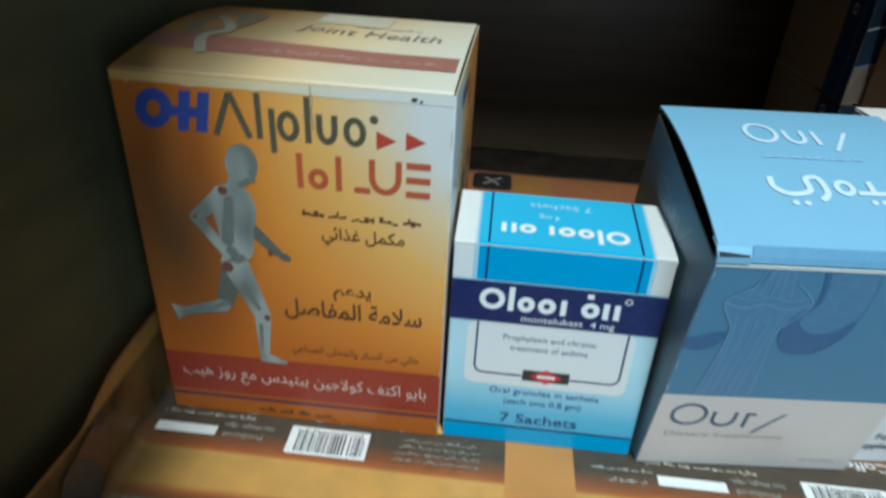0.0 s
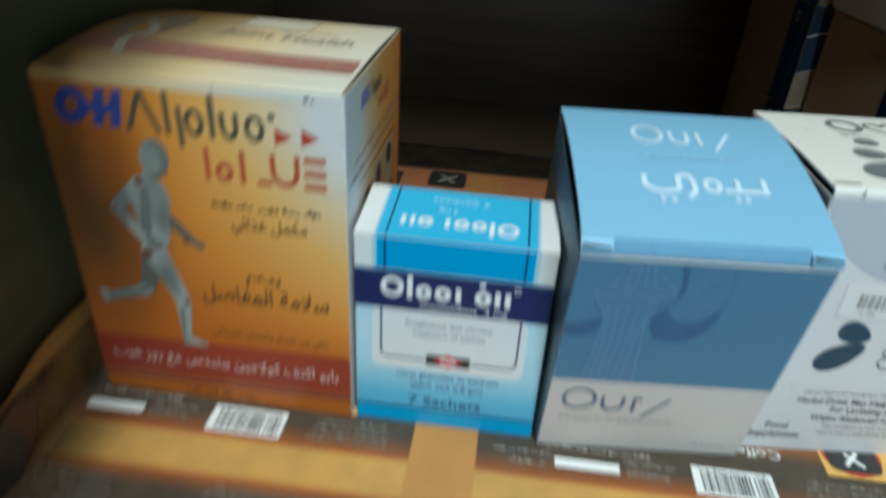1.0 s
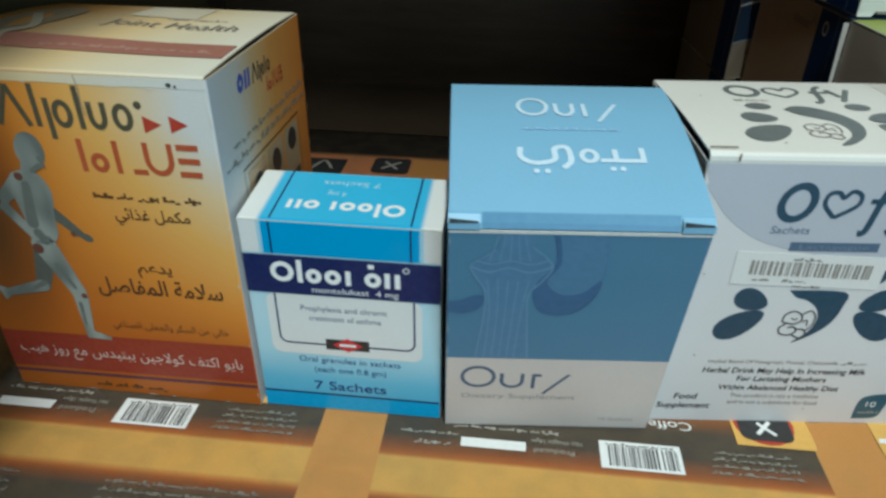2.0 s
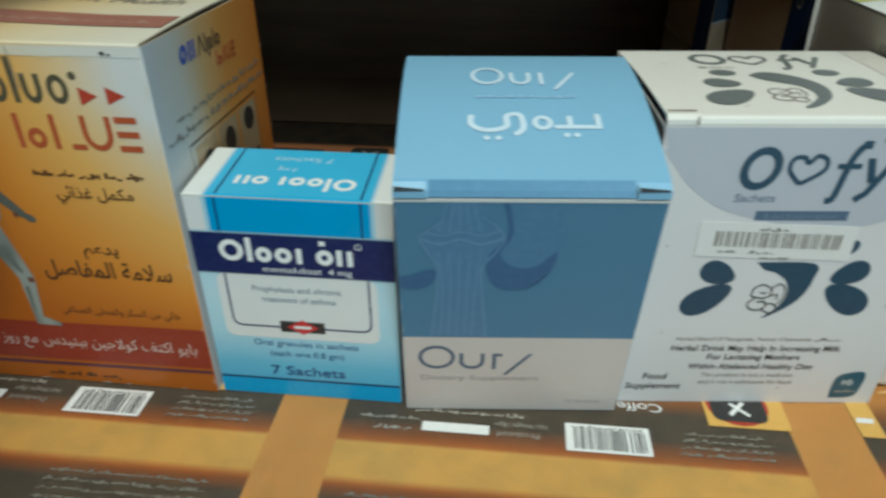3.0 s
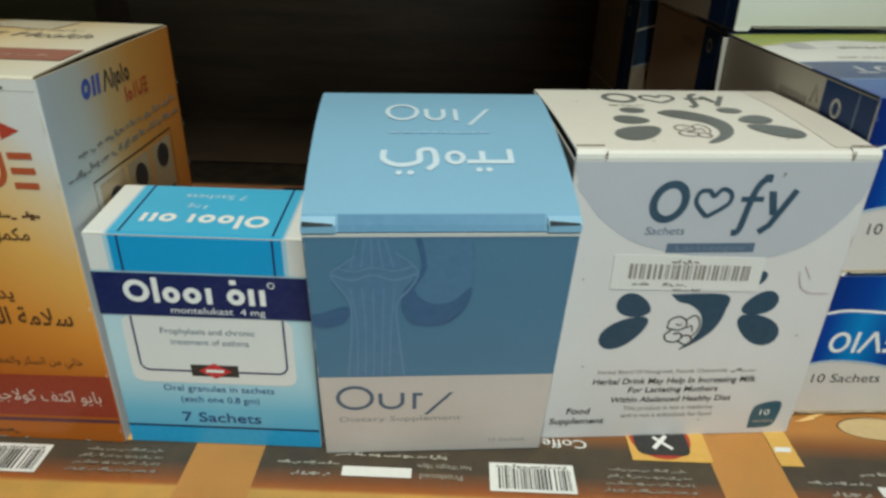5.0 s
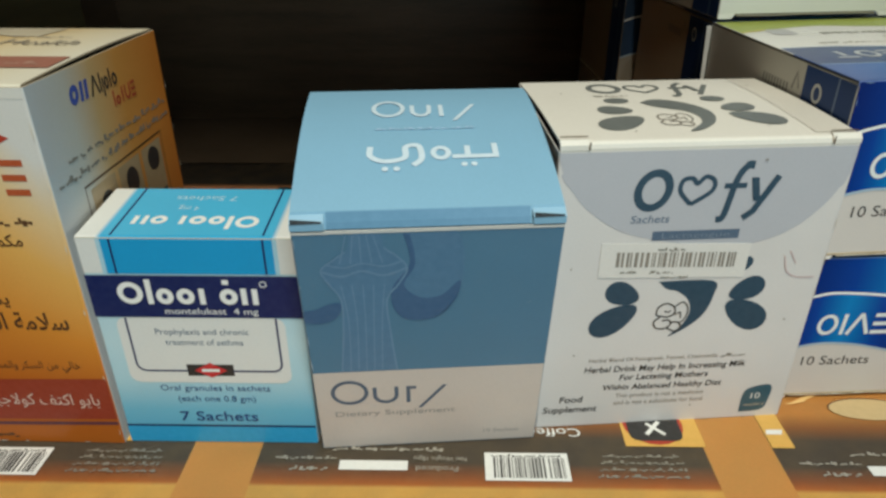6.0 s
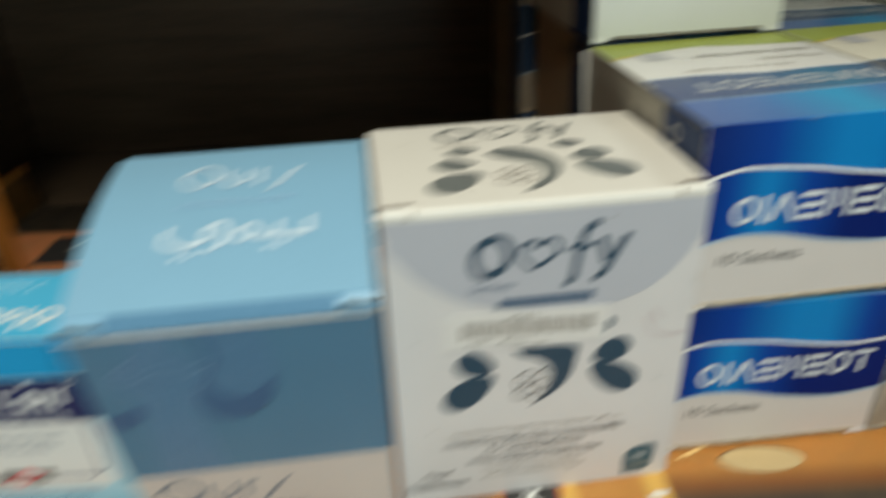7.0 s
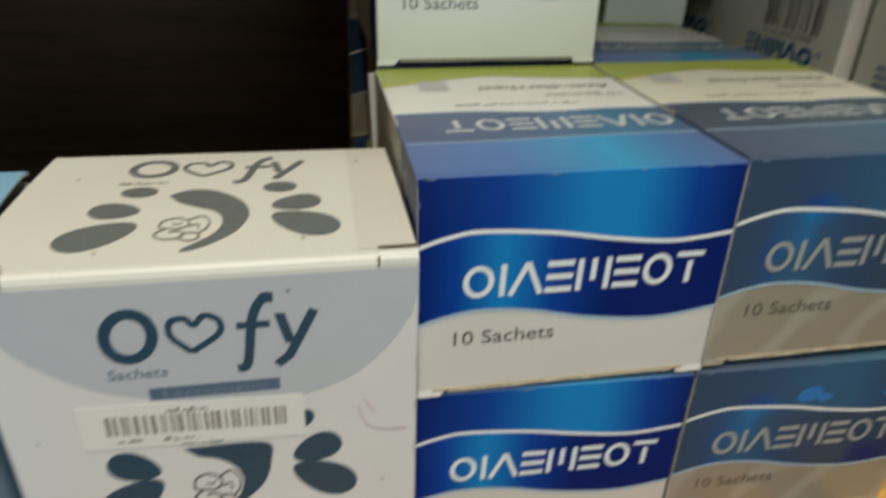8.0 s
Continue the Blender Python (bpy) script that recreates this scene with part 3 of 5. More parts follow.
def build_orange_carton():
    w, d, h = 103, 91, 133
    box = thing("supplement_box", pose(-0.1045, 0.1873, 0.0002, 0, 0, 0.8), "tall orange and white joint supplement carton with red bottom band", CARTON, "boxes along the shelf")
    front = card("orange_fade_print", glow_front)
    right = card("white_to_orange_print", along(1, 0, 91, [(0.0, (0.60, 0.63, 0.66)), (0.22, (0.62, 0.58, 0.51)), (0.40, (0.66, 0.42, 0.19)), (0.60, (0.68, 0.30, 0.07)), (1.0, (0.62, 0.20, 0.03))]))
    plain = card("orange_print", ORANGE)
    bm = bmesh.new()
    tube(bm, w, d, h, bend=lambda x, y, z: (x, y, z), top=lambda x, y: h - 0.6)
    part("body", bm, [front, right, plain, plain, M_RAW, M_INNER], box)
    lid_z = lambda s: h + 1.1 * math.sin(math.pi * s)
    bm = bmesh.new()
    flap(bm, [(0.6, h - 5), (0.5, h - 1.5), (1.2, h - 0.2)] + [(2 + (d - 3) * i / 10, lid_z(i / 10)) for i in range(11)], 0.6, w - 1.0)
    bulge = lambda u, v: 2.6 * math.sin(math.pi * min(max((v - 2) / (d - 3), 0), 1)) * max(0.0, 1 - u / 75)
    for vert in bm.verts:
        if vert.co.z > (h - 1.2) * MM:
            vert.co.z += bulge(vert.co.x / MM, vert.co.y / MM) * MM
    lid = part("lid", bm, [card("orange_lid_print", glow_top), M_RAW], box, "dusty cream and orange tuck lid")
    top = on_top(0, lambda u, v: lid_z(min(max((v - 2) / (d - 3), 0), 1)) + bulge(u, v) + 0.12)
    cut = lambda v0, v1, n=6: [rect(a, a + 12.4, v0 + (v1 - v0) * i / n, v0 + (v1 - v0) * (i + 1) / n) for i in range(n) for a in (1.5 + 12.4 * q for q in range(8))]
    printed("red_stripe", cut(18, 32), I_GREYRED, lid, top, 2)
    printed("small_print", scribble(36, 96, 22, 4.0, 31), ink("pale_red_ink", (0.45, 0.26, 0.20)), lid, top, 3)
    lettering("Joint Health", 42, 92, 50, 9, I_FADE, lid, top, 3, lean=0.15)
    printed("small_print", scribble(60, 86, 64, 3.0, 33), I_DIM, lid, top, 3)
    printed("grey_shape", [disc(17, 52, 9, 22, -12)], ink("dim_tan_ink", (0.25, 0.19, 0.125)), lid, top, 3)
    printed("grey_shape", ribbon(curve_points([(22, 15), (17, 30), (22, 40), (12, 58)]), 3.5), ink("pale_tan_ink", (0.40, 0.34, 0.25)), lid, top, 4)
    printed("clear_tape", [rect(44 + 3 * i, 47 + 3 * i, 66 + 3 * j, 69 + 3 * j) for i in range(9) for j in range(7)], card("pale_tape", (0.73, 0.63, 0.47), 0.25), lid, top, 2, "strip of clear tape")

    f = on_front()
    # the lid's front fold, with a crease and a nick
    fold = card("cream_fold_print", along(0, 0, 103, [(0.0, (0.50, 0.24, 0.06)), (0.25, (0.56, 0.38, 0.17)), (0.45, (0.74, 0.58, 0.34)), (0.75, (0.72, 0.67, 0.58)), (1.0, (0.70, 0.68, 0.64))]), 0.4)
    printed("lid_fold", [[(0.4, 129.2)] + [(8 * i, 129.2 + 0.15 * math.sin(i * 1.3)) for i in range(1, 13)] + [(w - 0.4, 129.2), (w - 0.4, 132.2), (0.4, 132.2)]], fold, box, f)
    printed("crease", ribbon([(60.6, 132), (61.2, 128), (60.8, 124), (61.3, 119)], 0.35) + ribbon([(62, 124), (63.5, 122.8)], 0.3), I_FADE, box, f, 3)
    printed("nick", [disc(91, 130.4, 0.9, 0.6), disc(93, 130, 0.5, 0.4)], I_BLACK, box, f, 3, apart=True)
    # brand mark as plain shapes
    printed("brand_mark", mark([("o", 11.5, 1), ("i", 4.5, 1), ("i", 4.0, 1)], 5.5, 115, 12.5, 3.6, 0.18), I_INDIGO, box, f)
    printed("brand_mark", [rect(17.5, 28, 119.5, 122.6, 0.1)], I_INDIGO, box, f, 2)
    printed("brand_mark", mark([("t", 11.5, 1), ("i", 3.2, 1.05), ("d", 0.8, 0.72), ("o", 7.5, 0.7), ("i", 2.0, 1.05), ("u", 7, 0.68), ("o", 7.5, 0.68)], 31, 114.5, 13.5, 1.9, end=77), I_OLIVE, box, f)
    printed("brand_mark", [disc(79.3, 123.4, 1.3)], I_OLIVE, box, f)
    printed("arrow_mark", [[(80, 120), (80, 114.2), (86, 117.3)], [(88.8, 120.4), (88.8, 114.7), (94.8, 117.6)]], I_RED, box, f, apart=True)
    printed("brand_mark", mark([("i", 2.2, 1), ("o", 6.0, 0.6), ("i", 3.5, 1), ("b", 4.5, 1), ("u", 9.5, 1), ("e", 7.0, 1)], 55, 99.5, 11.5, 1.9, end=96.5), ink("orange_red_ink", (0.42, 0.08, 0.025)), box, f)
    printed("brand_mark", [rect(73, 78, 99.5, 101.4)], ink("orange_red_ink", (0.42, 0.08, 0.025)), box, f)
    printed("small_print", scribble(56, 94, 89.8, 2.7, 41, 0.35), I_BROWN, box, f)
    lettering("\ufef2\ufe8b\ufe8d\ufeac\ufecf \ufede\ufee4\ufedc\ufee3", 62, 89, 82.2, 4.2, I_BROWN, box, f, bold=0.012)
    lettering("\ufee2\ufecb\ufeaa\ufef3", 65, 78, 60.5, 4.4, I_BROWN, box, f, bold=0.015)
    lettering("\ufede\ufebb\ufe8e\ufed4\ufee4\ufedf\ufe8d \ufe94\ufee3\ufefc\ufeb3", 47.5, 95.5, 50.6, 6.6, I_BROWN, box, f, bold=0.018)
    lettering("\ufef2\ufecb\ufe8e\ufee8\ufebc\ufedf\ufe8d \ufef0\ufee0\ufea4\ufee4\ufedf\ufe8d\ufeed \ufeae\ufedc\ufeb4\ufedf\ufe8d \ufee6\ufee3 \ufef2\ufedf\ufe8e\ufea7", 49, 95, 34.2, 3.2, I_BROWN, box, f)
    # abstract grey shape with red spots
    def limb(p, q, a, b):
        size = math.hypot(q[0] - p[0], q[1] - p[1])
        nx, ny = -(q[1] - p[1]) / size / 2, (q[0] - p[0]) / size / 2
        turn = math.atan2(q[1] - p[1], q[0] - p[0])
        arc = lambda c, r, t0: [(c[0] + r / 2 * math.cos(t0 + math.pi * i / 6), c[1] + r / 2 * math.sin(t0 + math.pi * i / 6)) for i in range(7)]
        return arc(p, a, turn + math.pi / 2) + arc(q, b, turn - math.pi / 2)

    torso = curve_points([(28, 97), (33, 98.6), (38.4, 97), (41, 90.5), (39.4, 82), (38.2, 73), (34, 69.6), (28.6, 70.4), (27.6, 80), (26.4, 90), (28, 97)], 3)[:-1]
    behind = [limb((30.4, 65), (25.8, 51.4), 8.4, 5.6), limb((38.6, 83), (46.6, 75), 4.6, 3.2), disc(49, 73.4, 2.4, 1.5, -25)]
    figure = [torso, disc(37.8, 105.6, 5.2, 6.8, -8), limb((35.2, 100), (34.6, 96), 4.6, 5.4), limb((30.6, 95), (20.6, 85.6), 5.8, 4.4), limb((20.6, 85.4), (29.6, 72.2), 4.4, 3.4)]
    figure += [limb((25.6, 51), (10.4, 46.6), 5.2, 3.2), [(6.2, 49.4), (9.8, 48.8), (10.8, 44.8), (8.2, 42.8)]]
    shade = [limb((32.4, 93), (30.2, 78), 3.0, 4.4), limb((31.0, 74), (33.0, 70.6), 3.6, 2.6), limb((39.6, 100.4), (36.6, 98.6), 2.0, 1.6), limb((34.2, 60.6), (38.4, 51.2), 2.2, 1.4), limb((38.4, 44), (38.0, 34), 1.6, 0.9), limb((23.6, 88.8), (21.6, 84.6), 1.4, 2.0), limb((40.6, 103.2), (41.4, 100.4), 1.8, 1.0), limb((26.6, 52.4), (20.0, 48.4), 2.4, 1.2)]
    figure += [limb((31.6, 69), (39.2, 49), 9.8, 6.2), limb((39.4, 48), (38.6, 31.4), 6.0, 3.6), [(36.8, 31.6), (40.4, 31.2), (46.8, 28.6), (46.6, 27.2), (36.9, 27.4)]]
    printed("grey_shape", behind, I_FIGDARK, box, f, 1, apart=True)
    printed("grey_shape", figure, I_FIGURE, box, f, 2, apart=True)
    printed("grey_shape", shade, I_FIGDEEP, box, f, 3, apart=True)
    printed("red_spot", [disc(30.7, 96, 1.6), disc(20.3, 85.8, 0.9), disc(28.9, 67.4, 2.1), disc(41, 47.7, 1.2), disc(44.4, 74.6, 0.9)], I_RUST, box, f, 3, apart=True)
    # bottom band
    printed("red_band", [[(0.3, 9.8), (w - 0.3, 11.5), (w - 0.3, 29.8), (0.3, 27.8)]], I_BRICK, box, f)
    printed("dark_red_line", [[(0.3, 7.0), (w - 0.3, 9.0), (w - 0.3, 10.4), (0.3, 8.4)]], I_WINE, box, f, 2)
    lettering("\ufe90\ufef4\ufeeb \ufeaf\ufeed\ufead \ufeca\ufee3 \ufeb1\ufeaa\ufef4\ufe98\ufe92\ufe91 \ufee6\ufef4\ufe9f\ufefb\ufeee\ufedb \ufed2\ufe98\ufedb\ufe8d \ufeee\ufef3\ufe8e\ufe91", 6, 98, 18, 5.0, ink("pale_pink_ink", (0.62, 0.47, 0.41)), box, f, 2)
    printed("small_print", scribble(34, 64, 2.6, 3.0, 44, 0.4), I_BROWN, box, f)
    scuffed = card("scuffed_paper", (0.66, 0.60, 0.50), 0.7, 0.6, 0.2)
    wear(box, f, [(w - 0.6, 3), (w - 0.6, 131)], scuffed, 51, 0.6)
    wear(box, f, [(2, 0.7), (w - 2, 0.7)], scuffed, 53, 0.6)
    wear(box, f, [(2, 129.2), (w - 2, 129.2)], scuffed, 54, 0.4)
    # side panel
    r = on_right(w)
    wear(box, r, [(d - 0.6, 3), (d - 0.6, 131)], scuffed, 55, 0.5)
    printed("brand_mark", mark([("o", 5.5, 1), ("i", 2.4, 1), ("i", 2, 1)], 21, 120.8, 6.2, 1.9, 0.15), I_BLUE, box, r)
    printed("brand_mark", mark([("t", 5, 1), ("i", 1, 1), ("d", 0.6, 0.7), ("o", 3, 0.7), ("i", 1, 1), ("o", 3.6, 0.68)], 35, 120.5, 6.4, 1.0), I_BLACK, box, r)
    printed("brand_mark", mark([("i", 0.8, 1), ("o", 3.4, 0.6), ("i", 2.4, 1), ("u", 4.4, 1), ("e", 3.4, 1)], 48, 113.4, 5.6, 1.0), I_RED, box, r)
    printed("small_print", scribble(12, 88, 105, 2.8, 45, 0.3) + scribble(4, 88, 99.5, 2.8, 46, 0.3), I_FADE, box, r)
    printed("panel_frame", ribbon([(17, 60), (17, 95), (78, 95), (78, 60)], 0.7), I_BROWN, box, r)
    for n in range(3):
        printed("picture_panel", [rect(20 + 19.5 * n, 37 + 19.5 * n, 66, 93)], ink("tan_ink", (0.42, 0.30, 0.17)), box, r, 1)
        printed("picture_shape", [disc(29 + 19.5 * n, 84 + 1.5 * n, 4.6, 5.2, 30 * n), rect(22 + 19.5 * n, 36 + 19.5 * n, 68, 72.5)], I_BLACK, box, r, 2)
    return box


build_orange_carton()


def build_cyan_carton():
    w, d, h = 70, 33, 88
    box = thing("sachet_box", pose(0.0002, 0.190, 0.0002, 0, 0, 1.5), "small glossy cyan and white sachet carton with a navy band", CARTON, "boxes along the shelf")
    sky = [(0.0, (0.10, 0.42, 0.66)), (0.25, (0.16, 0.50, 0.70)), (0.5, (0.42, 0.66, 0.76)), (0.8, (0.52, 0.71, 0.78)), (1.0, (0.50, 0.70, 0.78))]
    front = card("cyan_fade_print", along(2, 2, 56, sky), 0.3)
    cyan = card("bright_cyan_print", (0.012, 0.33, 0.66), 0.24)
    white = card("gloss_white_print", (0.75, 0.75, 0.73), 0.3)
    bm = bmesh.new()
    rise = lambda y: 85.0 + (h - 85.0) * min(max(y / d, 0.0), 1.0)
    tube(bm, w, d, h - 0.3, top=lambda x, y: rise(y) - 0.3)
    part("body", bm, [front, white, cyan, white, M_RAW, M_INNER], box)
    bm = bmesh.new()
    flap(bm, [(0.15, 83.4), (0.2, 84.3), (0.5, 84.8), (1.2, rise(1.2))] + [(1.2 + (d - 2) * i / 6, rise(1.2 + (d - 2) * i / 6)) for i in range(1, 7)] + [(d - 0.1, h - 0.5), (d + 0.1, h - 1.6)], 0, w, 0.5)
    # lid cyan, here and on its panel, paled to imitate overhead sheen
    skin = card("cyan_white_lid_print", lambda n: n.ramp(n.span(n.axes()[0], 0.0, 70 * MM), [(0.0, (0.75, 0.75, 0.73)), (0.09, (0.75, 0.75, 0.73)), (0.115, (0.04, 0.42, 0.72)), (0.89, (0.04, 0.42, 0.72)), (0.915, (0.75, 0.75, 0.73))]), 0.24)
    lid = part("lid", bm, [skin, skin], box)
    f, t = on_front(), on_top(h, lambda u, v: rise(v))
    printed("white_panel", [rect(0.25, w - 0.25, 72, 84.6)], white, box, f)
    printed("cyan_panel", [rect(8, 62.5, 72, 84.6)], cyan, box, f, 2)
    printed("cyan_panel", [rect(8, 62.5, 1.2, d - 0.8)], card("sheen_cyan_print", (0.075, 0.46, 0.73), 0.2), lid, t, 1)
    printed("light_blue_stripe", [rect(6.6, 8, 72, 84.6), rect(62.5, 63.9, 72, 84.6)], ink("sky_ink", (0.35, 0.58, 0.70)), box, f, 2, apart=True)
    printed("navy_line", [rect(10.6, 11.3, 72, 84.6), rect(59.2, 59.9, 72, 84.6)], I_NAVY, box, f, 3, apart=True)
    printed("navy_line", [rect(10.6, 11.3, 1.2, d - 0.8), rect(59.2, 59.9, 1.2, d - 0.8)], I_NAVY, lid, t, 2, apart=True)
    printed("navy_band", [rect(0.1, w - 0.1, 55.4, 71.4)], I_NAVY, box, f, 3)
    printed("brand_mark", mark([("o", 7.4, 1), ("i", 1.9, 1.12), ("o", 5.0, 0.72), ("o", 5.2, 0.72), ("i", 2.6, 0.72), ("b", 2.0, 1), ("o", 5.2, 0.72), ("i", 1.9, 0.75), ("i", 2.6, 0.72)], 9.5, 60.6, 8.4, 1.9, end=56.2), I_WHITE, box, f, 4)
    printed("brand_mark", ring(57.8, 68.4, 1.2, 1.2, 0.35) + [rect(44.5, 46.6, 68.2, 70)], I_WHITE, box, f, 4)
    lettering("montelukast  4 mg", 24, 55, 56.7, 2.6, I_WHITE, box, f, 4)
    # white field with a rounded navy frame
    printed("white_field", [rounded(6.3, 63.3, 27.8, 55.2, 3.5)], white, box, f, 1)
    corner = lambda cu, cv, a0: [(cu + 3.2 * math.cos(radians(a0 + 15 * i)), cv + 3.2 * math.sin(radians(a0 + 15 * i))) for i in range(7)]
    printed("navy_frame", ribbon([(9.8, 55), (9.8, 36.5)] + corner(13, 36.2, 180) + [(28, 33)], 0.7) + ribbon([(43, 33)] + corner(57.2, 36.2, 270) + [(60.4, 55)], 0.7), I_NAVY, box, f, 2)
    printed("maker_mark", [rect(27, 43.4, 30.9, 35.8)], I_BLACK, box, f, 2)
    printed("maker_mark", [[(29.6, 33.3), (35.3, 30.2), (41, 33.3), (35.3, 36.6)]], ink("crimson_ink", (0.55, 0.03, 0.035)), box, f, 3)
    printed("maker_mark", [rect(32.2, 38.4, 32.8, 34)], I_WHITE, box, f, 4)
    lettering("Prophylaxis and chronic", 18.8, 50.6, 48.3, 2.5, I_SLATE, box, f)
    lettering("treatment of asthma", 21.5, 48.2, 44.0, 2.5, I_SLATE, box, f)
    dark = ink("deep_blue_ink", (0.01, 0.06, 0.20))
    lettering("Oral granules in sachets", 16, 55, 24.2, 2.7, dark, box, f)
    lettering("(each one 0.8 gm)", 21.5, 49.3, 19.4, 2.7, dark, box, f)
    lettering("7 Sachets", 20.8, 49.1, 10.4, 4.4, dark, box, f, bold=0.01)
    printed("cyan_strip", [rect(0.3, w - 0.3, 0.4, 7.6)], ink("cyan_ink", (0.02, 0.34, 0.64), 0.3), box, f, 1)
    printed("navy_line", [rect(0.3, w - 0.3, 7.6, 8.4)], I_NAVY, box, f, 2)
    # the lid's writing stands on its head
    printed("brand_mark", mark([("o", 6.4, 1), ("i", 1.7, 1.12), ("o", 4.4, 0.72), ("o", 4.6, 0.72), ("i", 2.3, 0.72), ("b", 1.6, 1), ("o", 4.6, 0.72), ("i", 1.7, 0.75), ("i", 2.3, 0.72)], 13.8, 6.0, 7.2, 1.6, 0, (35, 9.6), 56), I_WHITE, lid, t, 2)
    lettering("4 mg", 27, 34, 16.6, 3.0, ink("pale_cyan_ink", (0.45, 0.65, 0.74)), lid, t, 2, True)
    lettering("7 Sachets", 24, 45, 23.5, 3.2, ink("pale_cyan_ink", (0.45, 0.65, 0.74)), lid, t, 2, True)
    return box


build_cyan_carton()


def build_blue_carton():
    w, d, h = 78.4, 77, 96.5
    lean = 0.172
    box = thing("supplement_box", pose(0.0724, 0.1892, 0.0002, 0, 0, 6.6), "sky-blue supplement carton with a bulging lid, leaning slightly forward", CARTON, "boxes along the shelf")
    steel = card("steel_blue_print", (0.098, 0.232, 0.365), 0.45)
    # side colour lightened to offset the shade between the boxes
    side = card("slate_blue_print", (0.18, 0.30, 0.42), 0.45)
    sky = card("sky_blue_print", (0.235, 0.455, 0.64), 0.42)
    rise = lambda s: h + 4.3 + 16.0 * (1 - (1 - s) ** 1.9)
    bend = lambda x, y, z: (x, y - lean * z, z)
    bm = bmesh.new()
    tube(bm, w, d, h, bend=bend, top=lambda x, y: h + (rise(y / d) - 3.0 - h) * min(1.0, max(0.0, (y - 1) / 6)) if y > 1 else h)
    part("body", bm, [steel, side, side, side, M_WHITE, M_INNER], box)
    tip = lambda s: (d * s - lean * (h + 2 + 14 * s), rise(s))
    path = [(-lean * h + 2.6, h - 6), (-lean * h + 1.5, h - 0.6), (-lean * h + 0.9, h + 0.3), (-lean * h + 1.3, h + 2.4)] + [tip(0.035 + 0.965 * (i / 14) ** 1.15) for i in range(15)] + [(tip(1.0)[0] + 0.6, rise(1) - 1.2)]
    bm = bmesh.new()
    flap(bm, path, 0.2, w - 0.2, 0.6, lambda s: 0.0)
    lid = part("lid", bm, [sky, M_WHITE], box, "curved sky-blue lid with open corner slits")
    for f_ in lid.data.polygons:
        f_.use_smooth = False
    # turned-up corner ears of the front fold
    for a, b in ((0.0, 9.5), (w - 9.5, w)):
        bm = bmesh.new()
        flap(bm, [(-lean * h - 0.3, h + 0.5), (-lean * h - 0.4, h + 2.8), (-lean * h + 2.0, h + 4.6), (-lean * h + 6.0, h + 5.6)], a, b, 0.5)
        part("corner_ear", bm, [sky, M_WHITE], box)
        printed("corner_slit", [[(a + 0.3, 2.5), (b - 0.5, 2.6), (b - 0.5, 3.1), (a + 0.3, 3.7)]], ink("slit_shade", (0.012, 0.018, 0.025), 0.8), box, lambda u, v, k: (u, -lean * h - 0.75 + (v - 2.2) * 0.75, h + v + 0.15))
    flank = lambda u, v, k: (-k * STEP, 42.0 - u, v)
    printed("brand_mark", mark([("o", 12.0, 1), ("u", 8.2, 0.68), ("i", 3.6, 0.68), ("s", 8.0, 0.68)], 0, 90.0, 9.5, 1.2, end=38), ink("blue_mist_ink", (0.24, 0.34, 0.43)), box, flank, 1)
    # fold's forward face inked darker, shade put into the colour
    strip = ink("shaded_sky_ink", (0.115, 0.27, 0.43))
    printed("lid_fold", [rect(10.2, w - 10.2, 0.5, 2.4), rect(10.2, w - 10.2, 2.4, 5.2)], strip, box, lambda u, v, k: (u, -lean * h + (0.62 + (v - 0.5) * 0.19 if v <= 2.4 else 0.98 + (v - 2.4) * 0.335), h + v), 1)
    f = on_front(lean)
    printed("pale_base_panel", [rect(0.35, w - 0.35, 0.3, 39.6)], card("warm_grey_print", (0.70, 0.615, 0.565), 0.5), box, f)
    printed("board_edge", [rect(0.2, w - 0.2, h - 0.8, h)], M_WHITE, box, f, 2)
    printed("brand_mark", mark([("o", 12.0, 1), ("u", 8.2, 0.68), ("i", 3.6, 0.68), ("s", 8.0, 0.68)], 5.4, 23.4, 12.0, 1.35, end=43.8) + [rect(32.2, 34.6, 30.2, 31.5)], I_SLATE, box, f, 2)
    lettering("Dietary Supplement", 6.2, 48.3, 17.3, 2.6, I_PALE, box, f, 2)
    lettering("10 Sachets", 59, 72, 4.8, 1.9, I_PALE, box, f, 2)
    pale_edge = card("scuffed_blue_grey", (0.40, 0.50, 0.60), 0.7, 0.6, 0.2)
    wear(box, f, [(0.6, 40), (0.6, h - 2)], pale_edge, 59, 0.5)
    wear(box, f, [(w - 0.6, 40), (w - 0.6, h - 2)], pale_edge, 60, 0.5)
    wear(box, f, [(2, 0.7), (w - 2, 0.7)], M_RAW, 62, 0.4)
    # knee joint drawing: bone shafts, joint cup and two rounded lobes
    tint, deep = ink("joint_tint_ink", (0.094, 0.212, 0.355)), ink("lobe_ink", (0.052, 0.130, 0.262))
    shaft = curve_points([(10.2, 40), (12.0, 58), (12.4, 70.9), (9.6, 77), (7.2, 82.6), (11.0, 86.4), (15.6, 90.4), (16.6, 95.2), (25.0, 95.2), (26.0, 90.6), (29.6, 87.4), (32.6, 82.8), (30.0, 77), (26.2, 70.7), (26.8, 58), (28.4, 40)], 4)
    printed("joint_drawing", [shaft], tint, box, f, 1.5)
    lines = []
    for n in range(5):
        u = 14.0 + 2.6 * n
        lines += ribbon(curve_points([(u - 0.8, 40.2), (u, 62), (u + (u - 19.2) * 0.25, 77)]), 0.4)
        lines += ribbon(curve_points([(u + (u - 19.2) * 0.2, 85), (u + (19.2 - u) * 0.25, 95)]), 0.4)
